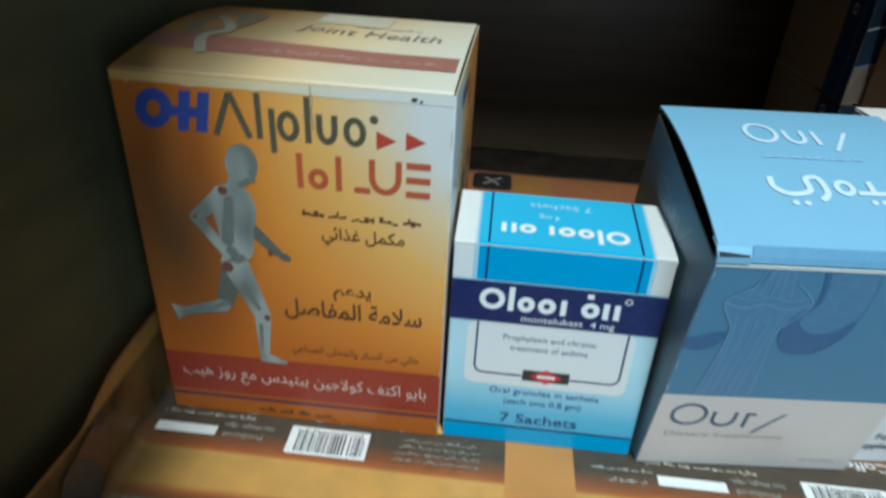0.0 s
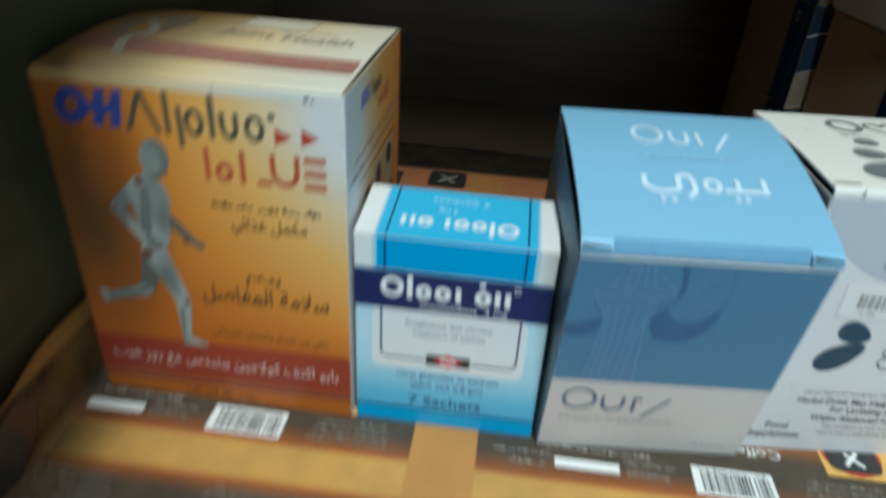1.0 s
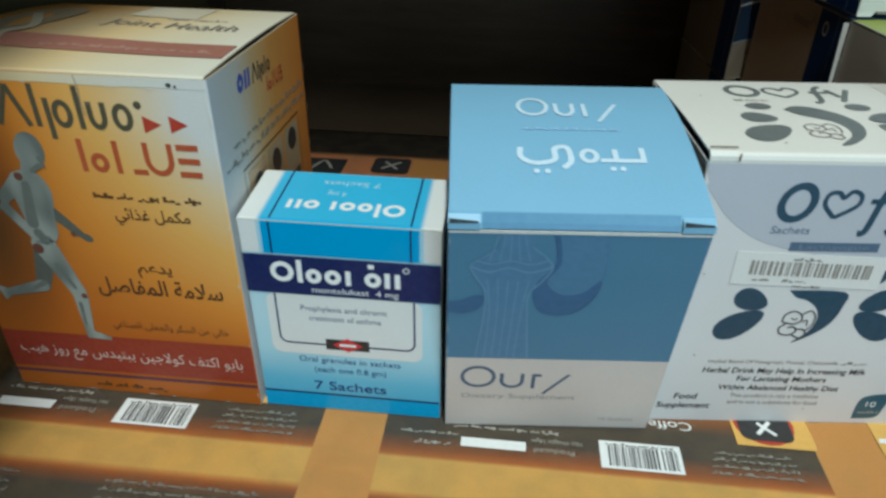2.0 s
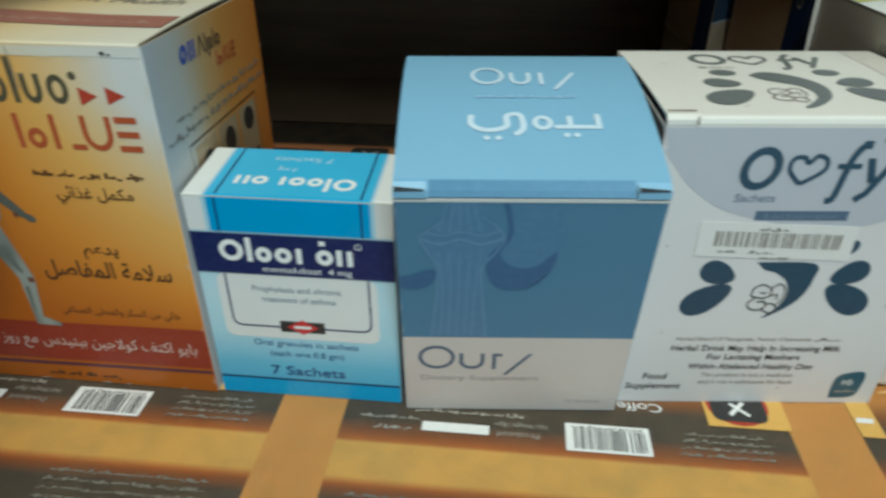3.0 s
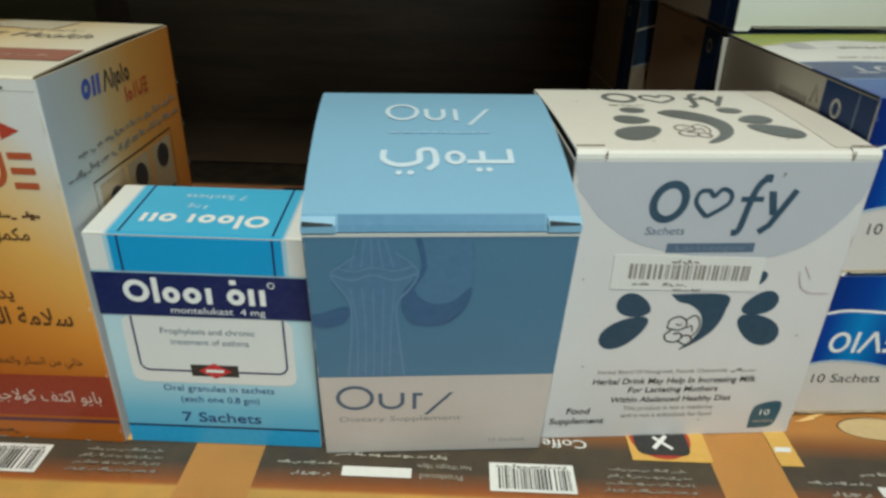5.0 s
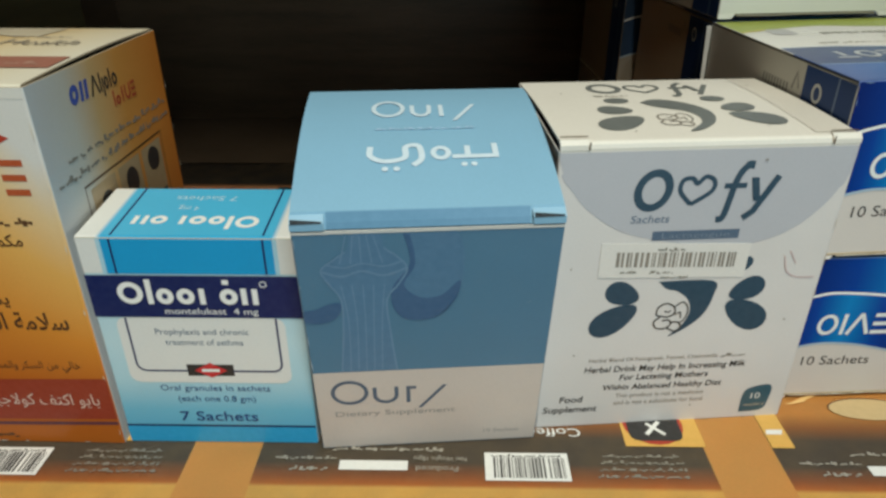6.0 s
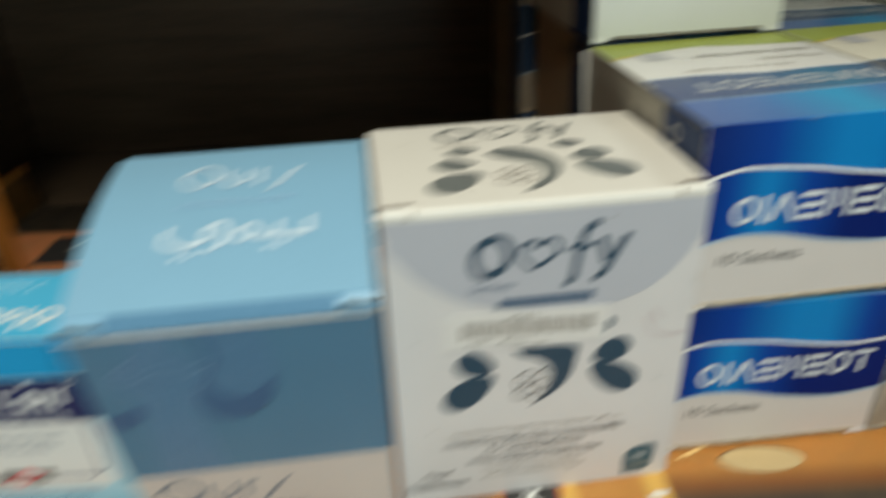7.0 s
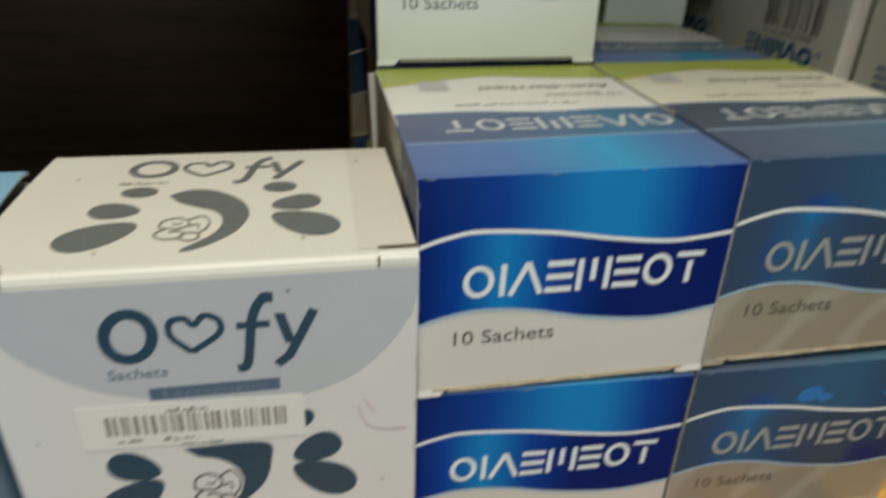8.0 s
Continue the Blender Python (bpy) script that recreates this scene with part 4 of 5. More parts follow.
    lines += ribbon(curve_points([(7.4, 82.4), (13, 80.4), (19.2, 82.2), (25.6, 80.4), (32.4, 82.8)]), 0.8) + ribbon(curve_points([(8.6, 85), (14, 83.6), (19.4, 85.0), (25.6, 83.8), (31.2, 85.4)]), 0.6)
    lines += ribbon(shaft[:24], 0.6) + ribbon(shaft[36:], 0.6)
    printed("joint_drawing", lines, ink("joint_line_ink", (0.145, 0.272, 0.42)), box, f, 2)
    bean = curve_points([(32.0, 95.2), (33.6, 90), (33.9, 83.5), (28.7, 75.4), (27.9, 68.4), (31.9, 62.6), (41.5, 63), (47.3, 70.3), (49.2, 81.3), (48.6, 91.5), (46.6, 95.2)])
    printed("lobe_drawing", [bean], ink("bean_ink", (0.088, 0.205, 0.345)), box, f, 1)
    lobe = curve_points([(31.6, 95.2), (33.0, 90), (33.1, 83.5), (28.2, 76), (27.9, 68.4), (31.9, 62.6), (41.5, 63), (47.3, 70.3), (48.4, 77.4), (42.9, 71.9), (36.4, 71.2), (31.6, 76.4), (34.8, 83.5), (34.6, 90), (33.4, 95.2)])
    printed("lobe_drawing", [lobe], deep, box, f, 2)
    printed("lobe_outline", ribbon(curve_points([(46.6, 95.2), (48.6, 91.5), (49.2, 81.3), (47.3, 70.3), (41.5, 63)]), 0.5), tint, box, f, 2)
    printed("lobe_drawing", [curve_points([(0.4, 67.2), (4, 67.6), (8.9, 69.8), (12.4, 69.4), (10.2, 64.0), (5, 61.8), (0.4, 62.6)])], deep, box, f, 2)

    def top(u, v, k):
        s = v / d
        return (u, tip(s)[0], rise(s) + 0.05 + k * 0.14)

    pale = ink("pale_blue_ink", (0.58, 0.70, 0.80))
    forward = lambda u, v, k: top(u, v - 6, k)
    printed("brand_mark", mark([("o", 12.6, 1), ("u", 8.0, 0.68), ("i", 3.6, 0.68), ("s", 8.0, 0.68)], 22.6, 55.5, 13.5, 1.5, end=56.5), pale, lid, forward, 2)
    printed("small_print", scribble(24, 56, 46.5, 1.7, 61), ink("blue_grey_ink", (0.33, 0.51, 0.70)), lid, forward, 2)
    loops = ribbon(curve_points([(22.6, 36.5), (22.6, 31.5), (27, 28.8), (33, 30.5), (33.5, 36), (37.4, 36.6), (38.2, 30.0), (35.5, 26.6)]), 1.9)
    loops += ring(44.2, 32.6, 3.2, 3.6, 1.7) + [rect(47.6, 62.0, 29.6, 31.4), rect(51.6, 53.4, 31, 36), rect(60.2, 62, 31, 37)]
    printed("brand_mark", loops + [disc(27, 25, 1), disc(30.5, 25, 1), disc(51, 26.6, 1), disc(54, 26.6, 1)], pale, lid, forward, 2)
    return box


build_blue_carton()


def sketch(u, v, parent, face, pen_ink):
    """Loose pen lines curled up inside a crescent."""
    pen = ribbon(curve_points([(0.6, 6.5), (1.0, 9.6), (3.8, 11.2), (6.6, 9.8), (7.2, 7.2), (5.0, 5.6), (2.4, 6.0), (0.6, 6.5)]), 0.55)
    pen += ribbon(curve_points([(2.2, 5.6), (0.2, 3.6), (1.2, 1.2), (4.2, 0.6), (6.4, 2.2), (5.6, 4.2), (3.2, 4.0)]), 0.6)
    pen += ribbon(curve_points([(5.4, 0.8), (8.4, -0.6), (10.2, 1.0), (9.0, 3.2), (6.4, 3.2)]), 0.6)
    pen += ribbon(curve_points([(6.8, 9.8), (9.6, 11.6), (11.6, 9.4), (11.6, 5.6), (9.8, 2.8)]), 0.5)
    pen += ribbon(curve_points([(3.4, 8.2), (4.8, 7.6), (5.6, 8.4)]), 0.45) + ribbon(curve_points([(7.4, 6.4), (9.2, 7.4), (9.6, 5.0)]), 0.45)
    printed("emblem_outline", [[(u + a, v + b) for a, b in shape] for shape in pen], pen_ink, parent, face, 2)


def build_white_carton():
    w, d, h = 96.2, 70.7, 113.8
    box = thing("herbal_tea_box", pose(0.1513, 0.2034, 0.0002, 0.5, 0, 6.85), "white herbal drink carton with petrol-blue petals and a price sticker", CARTON, "boxes along the shelf")
    white = card("cool_white_print", (0.69, 0.66, 0.65), 0.42)
    cream = card("ivory_lid_print", (0.76, 0.725, 0.665), 0.5)
    bm = bmesh.new()
    tube(bm, w, d, h - 3.2, top=lambda x, y: h - 3.2 if y < 1 else h - 0.6)
    part("body", bm, [white, white, white, white, white, M_INNER], box)
    z_of = lambda v: h + 0.9 * math.sin(math.pi * min(max(v / d, 0), 1))
    bm = bmesh.new()
    flap(bm, [(0.05, h - 3.3), (-0.02, h - 2.2), (0.35, h - 0.9), (1.1, h - 0.2), (2.2, h)] + [(2.2 + (d - 2.2) * i / 8, z_of(2.2 + (d - 2.2) * i / 8)) for i in range(1, 9)] + [(d + 0.5, h - 1.0)], 0.3, w - 0.3, 0.6)
    lid = part("lid", bm, [cream, white], box, "ivory tuck lid with notched front corners")
    for a, b in ((0.2, 9.5), (w - 9.5, w - 0.2)):
        bm = bmesh.new()
        flap(bm, [(-0.15, h - 2.6), (-0.12, h - 1.0), (1.0, h + 0.35), (2.0, h + 0.5)], a, b, 0.35)
        part("corner_ear", bm, [cream, M_RAW], box, "raw board edge at the lid corner")
        printed("corner_slit", [[(a + 0.3, 2.0), (b - 0.4, 1.9), (b - 0.1, 3.1), (a + 0.3, 3.0)]], ink("slit_brown", (0.11, 0.07, 0.04)), box, lambda u, v, k: (u, v, h + 0.95))
        printed("corner_slit", [rect(b - 0.4 if a < 5 else a - 0.1, b + 0.1 if a < 5 else a + 0.4, -2.4, 0.2)], ink("slit_brown", (0.11, 0.07, 0.04)), box, lambda u, v, k: (u, -0.62, h + v))
    f = lambda u, v, k: (u - 0.9 if 2 < u < 94 else u, -k * STEP, v - 0.45 if v < 106 else v)
    edge = curve_points([(0.4, 108), (3, 102), (5.8, 98.5), (12.2, 91.0), (24.4, 83.0), (40, 79.0), (56, 76.8), (68, 77.0), (82, 82.4), (92.5, 93.4), (95.8, 104)])
    lilac = card("lilac_grey_print", (0.49, 0.495, 0.54), 0.42)
    printed("lilac_panel", [[(0.35, h - 3.4)] + edge + [(w - 0.35, h - 3.4)]], lilac, box, f)
    # brand mark with a heart
    printed("brand_mark", ring(32.4, 97.6, 6.3, 7.3, 2.6, 0.1), I_TEAL, box, f, 2)
    heart = [(45.2, 92.4), (41.2, 97), (41.6, 100.8), (44.6, 101.4), (46.4, 99.6), (48.8, 101.9), (51.8, 100.4), (51.4, 96.8), (45.2, 92.4)]
    printed("heart_mark", ribbon(curve_points(heart), 1.5), I_TEAL, box, f, 2)
    printed("brand_mark", ribbon(curve_points([(54.6, 86.8), (57.0, 88), (59.0, 100), (61.4, 104.9), (64, 105.2)]), 2.2) + [rect(55.4, 62.8, 97.6, 99.4)], I_TEAL, box, f, 2)
    printed("brand_mark", [rect(65.9, 68.3, 93, 101.2, -0.25)] + ribbon([(72.8, 101.6), (66.6, 89.4), (63.6, 87.0)], 2.2), I_TEAL, box, f, 3)
    lettering("Sachets", 26.2, 39, 86.2, 2.9, I_SLATE, box, f, 2, lean=0.2)
    printed("petrol_bar", [rect(34.3, 63.8, 79.6, 83.0)], I_SLATE, box, f, 2)
    lettering("Lactagogue", 37.5, 60.5, 80.3, 2.2, ink("bar_text_ink", (0.16, 0.21, 0.28)), box, f, 3)
    # petals and round emblem
    leaf = [drop(33.2, 56.6, 21.4, 61.6, 10.6), drop(33.0, 53.8, 17.4, 43.2, 12.2), drop(65.4, 56.6, 77.4, 62.0, 10.4), drop(65.2, 54.0, 80.6, 44.0, 12.6), drop(66.6, 66.2, 70.4, 72.0, 5.0)]
    printed("petal_mark", leaf, I_TEAL, box, f, 1, apart=True)
    emblem = curve_points([(39.4, 63.6), (58.6, 63.2), (59.8, 57), (57.6, 49.6), (52.5, 44.2), (46, 40.4), (50.6, 45.4), (52.4, 51), (50.8, 56), (46.6, 59.4), (42.6, 60.6), (39.4, 63.6)], 4)
    printed("round_emblem", [emblem[:-1]], I_TEAL, box, f, 1)
    sketch(39.8, 43.4, box, f, I_DUSK)
    # sticker
    bm = bmesh.new()
    slab(bm, 16.8 * MM, 68.0 * MM, -0.28 * MM, -0.12 * MM, 64.8 * MM, 77.8 * MM)
    sticker = part("price_sticker", bm, card("sticker_paper", (0.74, 0.71, 0.68), 0.55), box, "white bar code price sticker")
    for vert in sticker.data.vertices:
        vert.co.z -= 0.034 * (vert.co.x - 0.042)
    s = lambda u, v, k: (u, -0.28 - k * STEP, v - 0.034 * (u - 42))
    printed("bar_code", bars(22.4, 63.6, 69.0, 74.6, 17, 0.9), I_FADE, sticker, s)
    printed("small_print", scribble(36.2, 46.4, 75.2, 1.5, 71) + scribble(24.2, 30.2, 66.6, 1.3, 72) + scribble(34.4, 42.8, 66.6, 1.3, 73) + scribble(38.5, 48, 64.7, 1.2, 74), I_SOFT, sticker, s)
    lettering("Herbal Blend Of Fenugreek, Fennel, Chamomile", 18.5, 66.5, 30.3, 1.7, I_FADE, box, f)
    printed("small_print", scribble(67.5, 77, 30.4, 1.6, 75, 0.2), I_FADE, box, f)
    lettering("Herbal Drink May Help In Increasing Milk", 17.2, 78, 25.6, 2.7, I_BLACK, box, f, bold=0.01, lean=0.15)
    lettering("For Lactating Mothers", 30.8, 64.4, 21.6, 2.6, I_BLACK, box, f, bold=0.01, lean=0.15)
    lettering("Within Abalanced Healthy Diet", 24.7, 70.4, 17.1, 2.6, I_BLACK, box, f, bold=0.01, lean=0.15)
    lettering("This product is not a medicine", 30.2, 64.2, 13.3, 2.0, I_FADE, box, f)
    lettering("and is not a substitute for food", 29.9, 64.4, 9.9, 2.0, I_FADE, box, f)
    lettering("Food", 9, 17.6, 12.0, 2.9, I_BLACK, box, f, bold=0.012, lean=0.15)
    lettering("Supplement", 3, 23.6, 7.3, 2.9, I_BLACK, box, f, bold=0.012, lean=0.15)
    printed("petrol_tag", [curve_points([(80.2, 3), (80.2, 11), (82.4, 14.6), (90.6, 15.6), (90.8, 7.5), (88.6, 3.6), (80.2, 3)], 4)[:-1]], ink("teal_ink", (0.022, 0.085, 0.125)), box, f)
    lettering("10", 83.6, 87.2, 9.4, 2.8, I_WHITE, box, f)
    printed("small_print", scribble(81.6, 89.4, 6.0, 1.6, 77), I_DIM, box, f, 2)
    printed("pink_smudge", ribbon(curve_points([(82, 72), (84, 66), (88, 63.5), (94, 63.2)]), 0.5) + ribbon(curve_points([(83.5, 74), (86.5, 69)]), 0.4), ink("pink_pen", (0.55, 0.42, 0.42)), box, f, 2)
    wear(box, f, [(2, 0.7), (w - 2, 0.7)], M_RAW, 63, 0.4)
    wear(box, f, [(w - 0.6, 3), (w - 0.6, h - 6)], M_RAW, 64, 0.35)
    printed("speck", [disc(67.4, 106.6, 0.5, 0.35), disc(12.5, 34, 0.35), disc(88, 46, 0.4, 0.3), disc(8.2, 70, 0.3), disc(60, 8, 0.3)], I_FADE, box, f, 4, apart=True)
    # lid print
    t = on_top(0, lambda u, v: z_of(v) + 0.05)
    printed("speck", [disc(12, 50, 0.4), disc(70.4, 9.6, 0.5, 0.3), disc(86, 57, 0.4), disc(26, 7.4, 0.35)], I_FADE, lid, t, 4, apart=True)
    cuts = [3.2 + 5.55 * i for i in range(13)]
    printed("clear_tape", [[(82.5 + 1.2 * i / 12, a), (w - 0.9, a), (w - 0.9, b), (82.5 + 1.2 * (i + 1) / 12, b)] for i, (a, b) in enumerate(zip(cuts, cuts[1:]))], card("tape_yellowed", (0.725, 0.68, 0.61), 0.36), lid, t, 1, "yellowed strip of clear tape")
    word = lambda u, v, k: t(u - 2.4, v - 3.4, k)
    printed("brand_mark", ring(32.2, 60.6, 6.6, 7.2, 2.2) + ribbon(curve_points([(54.6, 47.6), (57.6, 50), (60.4, 63), (64, 67.4)]), 2.0) + [rect(57, 64, 58.6, 60.4), rect(65.4, 67.6, 54.6, 63.0, -0.2)] + ribbon([(72.8, 63.5), (65.4, 49.4)], 2.0), I_SHEENTEAL, lid, word, 2)
    printed("heart_mark", ribbon(curve_points([(u, (v - 97) * 1.05 + 59) for u, v in ((46.2, 91.6), (40.8, 97), (41.4, 101.4), (45.4, 102), (47, 99.6), (49.8, 102.6), (52.8, 101), (52.4, 96.8), (46.2, 91.6))]), 1.3), I_SHEENTEAL, lid, word, 2)
    printed("small_print", scribble(25.4, 38, 48.6, 2.0, 78), I_DIM, lid, word, 2)
    printed("petal_mark", [drop(32.2, 20.6, 16.4, 11.0, 13.0), drop(31.6, 27.6, 19.6, 29.4, 10.2), disc(29.3, 39.6, 4.5, 3.3), drop(63.2, 22.8, 78.6, 13.0, 13.0), drop(62.8, 27.4, 75.0, 31.0, 10.2), disc(64.6, 39.8, 4.4, 3.4)], I_SHEENTEAL, lid, t, 2, apart=True)
    crescent = curve_points([(37.0, 36.6), (41.8, 39.9), (47.8, 38.9), (54.6, 32.6), (57.6, 24), (55.0, 14.8), (48.4, 8.2), (43.4, 6.8), (49.8, 13.6), (51.6, 19.8), (49.8, 25.4), (45.0, 28.8), (40.2, 32), (37.0, 36.6)], 4)
    printed("round_emblem", [crescent[:-1]], I_SHEENTEAL, lid, t, 2)
    sketch(36.8, 11.8, lid, t, I_FADE)
    return box


build_white_carton()


# ---- stacked blue cartons ----
def torn_edge(bm, u0, u1, top):
    """An uneven lip of raw board, thicker in places, that hangs below a carton's front."""
    rows = []
    for i in range(41):
        u = u0 + (u1 - u0) * i / 40
        low = top - 0.75 - 0.55 * noise.noise((u * 0.11, 3.0, 1.0)) - 0.3 * noise.noise((u * 0.6, 8.0, 1.0))
        out = -0.3 - 0.25 * noise.noise((u * 0.2, 5.0, 4.0))
        rows.append([bm.verts.new(Vector((u, y, z)) * MM) for y, z in ((-0.02, top), (out, top - 0.15), (out, low), (1.6, low + 0.1), (1.6, top - 0.2))])
    for a, b in zip(rows, rows[1:]):
        for k in range(5):
            bm.faces.new((a[k], a[(k + 1) % 5], b[(k + 1) % 5], b[k]))
    for row, turned in ((rows[0], True), (rows[-1], False)):
        bm.faces.new(row[::-1] if turned else row)
    bmesh.ops.recalc_face_normals(bm, faces=bm.faces[:])


def build_blue_white_carton(faded, rise=0.0, flank=(0.56, 0.525, 0.45)):
    """A lying carton, 83 x 110 x 64 mm: two blue waves over a white base, green at the back of the lid."""
    w, d, h = 83.4, 110.0, 64.0
    word = "hazy grey-blue" if faded else "deep blue"
    box = thing("medicine_box", Matrix(), word + " and white antidiarrhoeal sachet carton in a stack", CARTON, "stacked blue sachet boxes")
    tag = "hazy_" if faded else "deep_"

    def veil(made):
        """Dusty tape residue, with clear patches, over the hazy cartons' print; stands in for shade on the far row."""
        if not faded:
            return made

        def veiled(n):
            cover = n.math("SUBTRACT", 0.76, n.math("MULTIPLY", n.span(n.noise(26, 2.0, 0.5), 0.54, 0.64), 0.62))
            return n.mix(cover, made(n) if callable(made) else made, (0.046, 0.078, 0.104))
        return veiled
    def residue(n):
        """Tan tape residue with paler slanting streaks."""
        x, _, z = n.axes()
        slant = n.math("ADD", n.math("MULTIPLY", x, 1.0), n.math("MULTIPLY", z, -0.7))
        streak = n.span(n.math("SINE", n.math("ADD", n.math("MULTIPLY", slant, 210.0), n.math("MULTIPLY", n.noise(30, 2.0), 8.0))), 0.1, 1.0)
        return n.mix(n.math("MULTIPLY", streak, 0.6), (0.305, 0.26, 0.20), (0.41, 0.37, 0.31))

    navy, mid, bright = (0.0, 0.012, 0.125), (0.0, 0.046, 0.29), (0.0, 0.20, 0.52)
    upper = card(tag + "upper_blue", veil(along(0, 0, 84, [(0.0, navy), (0.26, mid), (0.52, bright), (0.66, bright), (0.84, mid), (1.0, navy)])), 0.34, 0.12, 0.12)
    lower = card(tag + "lower_blue", veil(along(0, 0, 84, [(0.0, navy), (0.12, mid), (0.26, bright), (0.42, mid), (0.6, navy), (1.0, navy)])), 0.34, 0.12, 0.12)
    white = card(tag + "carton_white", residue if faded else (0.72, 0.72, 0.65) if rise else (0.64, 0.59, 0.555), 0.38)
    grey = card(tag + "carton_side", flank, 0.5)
    # lid colours paled against the front's, glossy reflection put into the print
    fore = along(0, 0, 84, [(0.0, (0.10, 0.125, 0.20)), (0.4, (0.095, 0.15, 0.24)), (0.75, (0.075, 0.18, 0.27)), (1.0, (0.10, 0.13, 0.19))] if faded else [(0.0, (0.12, 0.18, 0.40)), (0.3, (0.10, 0.22, 0.50)), (0.62, (0.05, 0.37, 0.66)), (0.8, (0.09, 0.24, 0.50)), (1.0, (0.12, 0.18, 0.38))])
    aft = along(0, 0, 84, [(0.0, (0.085, 0.105, 0.15)), (0.6, (0.08, 0.12, 0.17)), (1.0, (0.075, 0.12, 0.18))] if faded else [(0.0, (0.10, 0.12, 0.22)), (0.45, (0.095, 0.15, 0.27)), (0.75, (0.07, 0.22, 0.36)), (1.0, (0.09, 0.14, 0.25))])
    blank = (0.84, 0.79, 0.66) if faded else (0.86, 0.84, 0.80)
    fore_card, aft_card = card(tag + "lid_front_sheen_print", fore, 0.34, 0.4), card(tag + "lid_band_sheen_print", aft, 0.34, 0.4)
    lid_skin = card(tag + "lid_print", lambda n: n.mix(n.math("GREATER_THAN", n.axes()[1], 40 * MM), fore(n), blank), 0.36, 0.4)
    bm = bmesh.new()
    foot = 2.2
    tube(bm, w, d, h - 1.0, bend=lambda x, y, z: (x, y, foot + z * (h - 1.0 - foot) / (h - 1.0)))
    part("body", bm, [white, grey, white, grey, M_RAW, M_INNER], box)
    # corners that reach lower than the tucked bottom between them
    for n, (a, b, p, q) in enumerate(((0.0, 8.0, 0.0, 0.6), (w - 9.0, w, 0.0, 0.6), (0.0, 0.6, 0.62, d), (w - 0.6, w, 0.62, d))):
        bm = bmesh.new()
        slab(bm, a * MM, b * MM, p * MM, q * MM, 0.05 * MM, (foot - 0.02) * MM, 0.0002)
        if n < 2:
            for vert in bm.verts:
                if vert.co.z < MM:
                    vert.co.y -= 0.5 * MM
                    vert.co.x += (1.6 if n == 0 else -1.2) * MM * (1 if (vert.co.x / MM > (a + b) / 2) == (n == 0) else 0) * -1
        part("corner_tab" if n < 2 else "side_wall", bm, white if n < 2 else grey, box)
    bm = bmesh.new()
    flap(bm, [(-0.06, h - 1.5), (-0.06, h - 0.45), (0.12, h - 0.1), (0.8, h)] + [(0.9 + (d - 2.0) * i / 8, h) for i in range(1, 9)] + [(d + 0.06, h - 0.4), (d + 0.06, h - 1.5)], -0.06, w + 0.06, 0.35)
    lid = part("lid", bm, [lid_skin, lid_skin], box)
    f, t, side = (lambda u, v, k: (u, -k * STEP, v + rise)), on_top(h), on_left(d)
    wave1 = curve_points([(0.25, 45.8), (8, 48.2), (16.4, 49.3), (34.6, 47.8), (50.7, 45.1), (67.3, 43.4), (w - 0.25, 44.9)])
    wave2 = curve_points([(0.25, 23.3), (8, 25.6), (17, 26.7), (29.8, 25.5), (46.7, 21.8), (65.8, 20.0), (w - 0.25, 22.2)])
    printed("upper_wave", [wave1 + [(w - 0.25, h - 0.28 - rise), (0.25, h - 0.28 - rise)]], upper, box, f)
    printed("middle_wave", [wave2 + wave1[::-1]], lower, box, f, 1)
    printed("white_wave_line", ribbon(wave1, 1.1), I_WHITE, box, f, 2)
    printed("pale_wave_line", ribbon(wave2, 0.9), ink("pale_sky_ink", (0.33, 0.45, 0.56)), box, f, 2)
    silver = ink(tag + "silver_ink", (0.31, 0.32, 0.31) if faded else (0.70, 0.72, 0.72), 0.3)
    name = [("o", 8.6, 1), ("i", 2.4, 1), ("t", 8.6, 1), ("e", 7.6, 1), ("m", 9.6, 1), ("e", 7.4, 1), ("o", 8.6, 1), ("w", 8.2, 1)]
    printed("brand_mark", mark(name, 11.4, 30.6, 9.3, 1.5, 0.04, end=76.4), silver, box, f, 3)
    lettering("10 Sachets", 9.7, 37.0, 16.3, 4.3, I_DUSK if faded else I_BLACK, box, f, 1)
    # the bottom tuck edge, a little open
    bm = bmesh.new()
    flap(bm, [(-0.25, 1.95), (2.0, 2.05), (20, 2.1), (d - 4, 2.1)], 8.6, w - 9.6, 0.8)
    for vert in bm.verts:
        vert.co.z += 0.6 * MM * noise.noise((vert.co.x * 90, vert.co.y * 20, 2.0))
    part("bottom_tuck", bm, [M_INNER, M_INNER] if rise else [M_CREAM, M_CREAM], box, "raw board edge of the tucked bottom")
    if not rise:
        bm = bmesh.new()
        torn_edge(bm, 4.2, w - 6.4, 2.35)
        part("torn_edge", bm, M_RAW, box, "torn brown board edge along the bottom")
    scuff = card(tag + "scuffed_edge", (0.22, 0.33, 0.50), 0.7, 0.6, 0.2)
    wear(box, f, [(1, h - 0.5 - rise), (w - 1, h - 0.5 - rise)], scuff, 81 if faded else 82, 0.5)
    wear(box, f, [(0.5, 26), (0.5, h - 3 - rise)], scuff, 83, 0.35)
    wear(box, f, [(w - 0.5, 24), (w - 0.5, h - 3 - rise)], scuff, 84, 0.4)
    # lid print, read from behind
    back = curve_points([(0.3, 49.6), (22, 50.6), (46, 48.0), (66, 49.6), (w - 0.3, 49.2)])
    fold = curve_points([(0.3, 23.0), (22, 23.0), (46, 24.2), (66, 24.8), (w - 0.3, 24.6)])
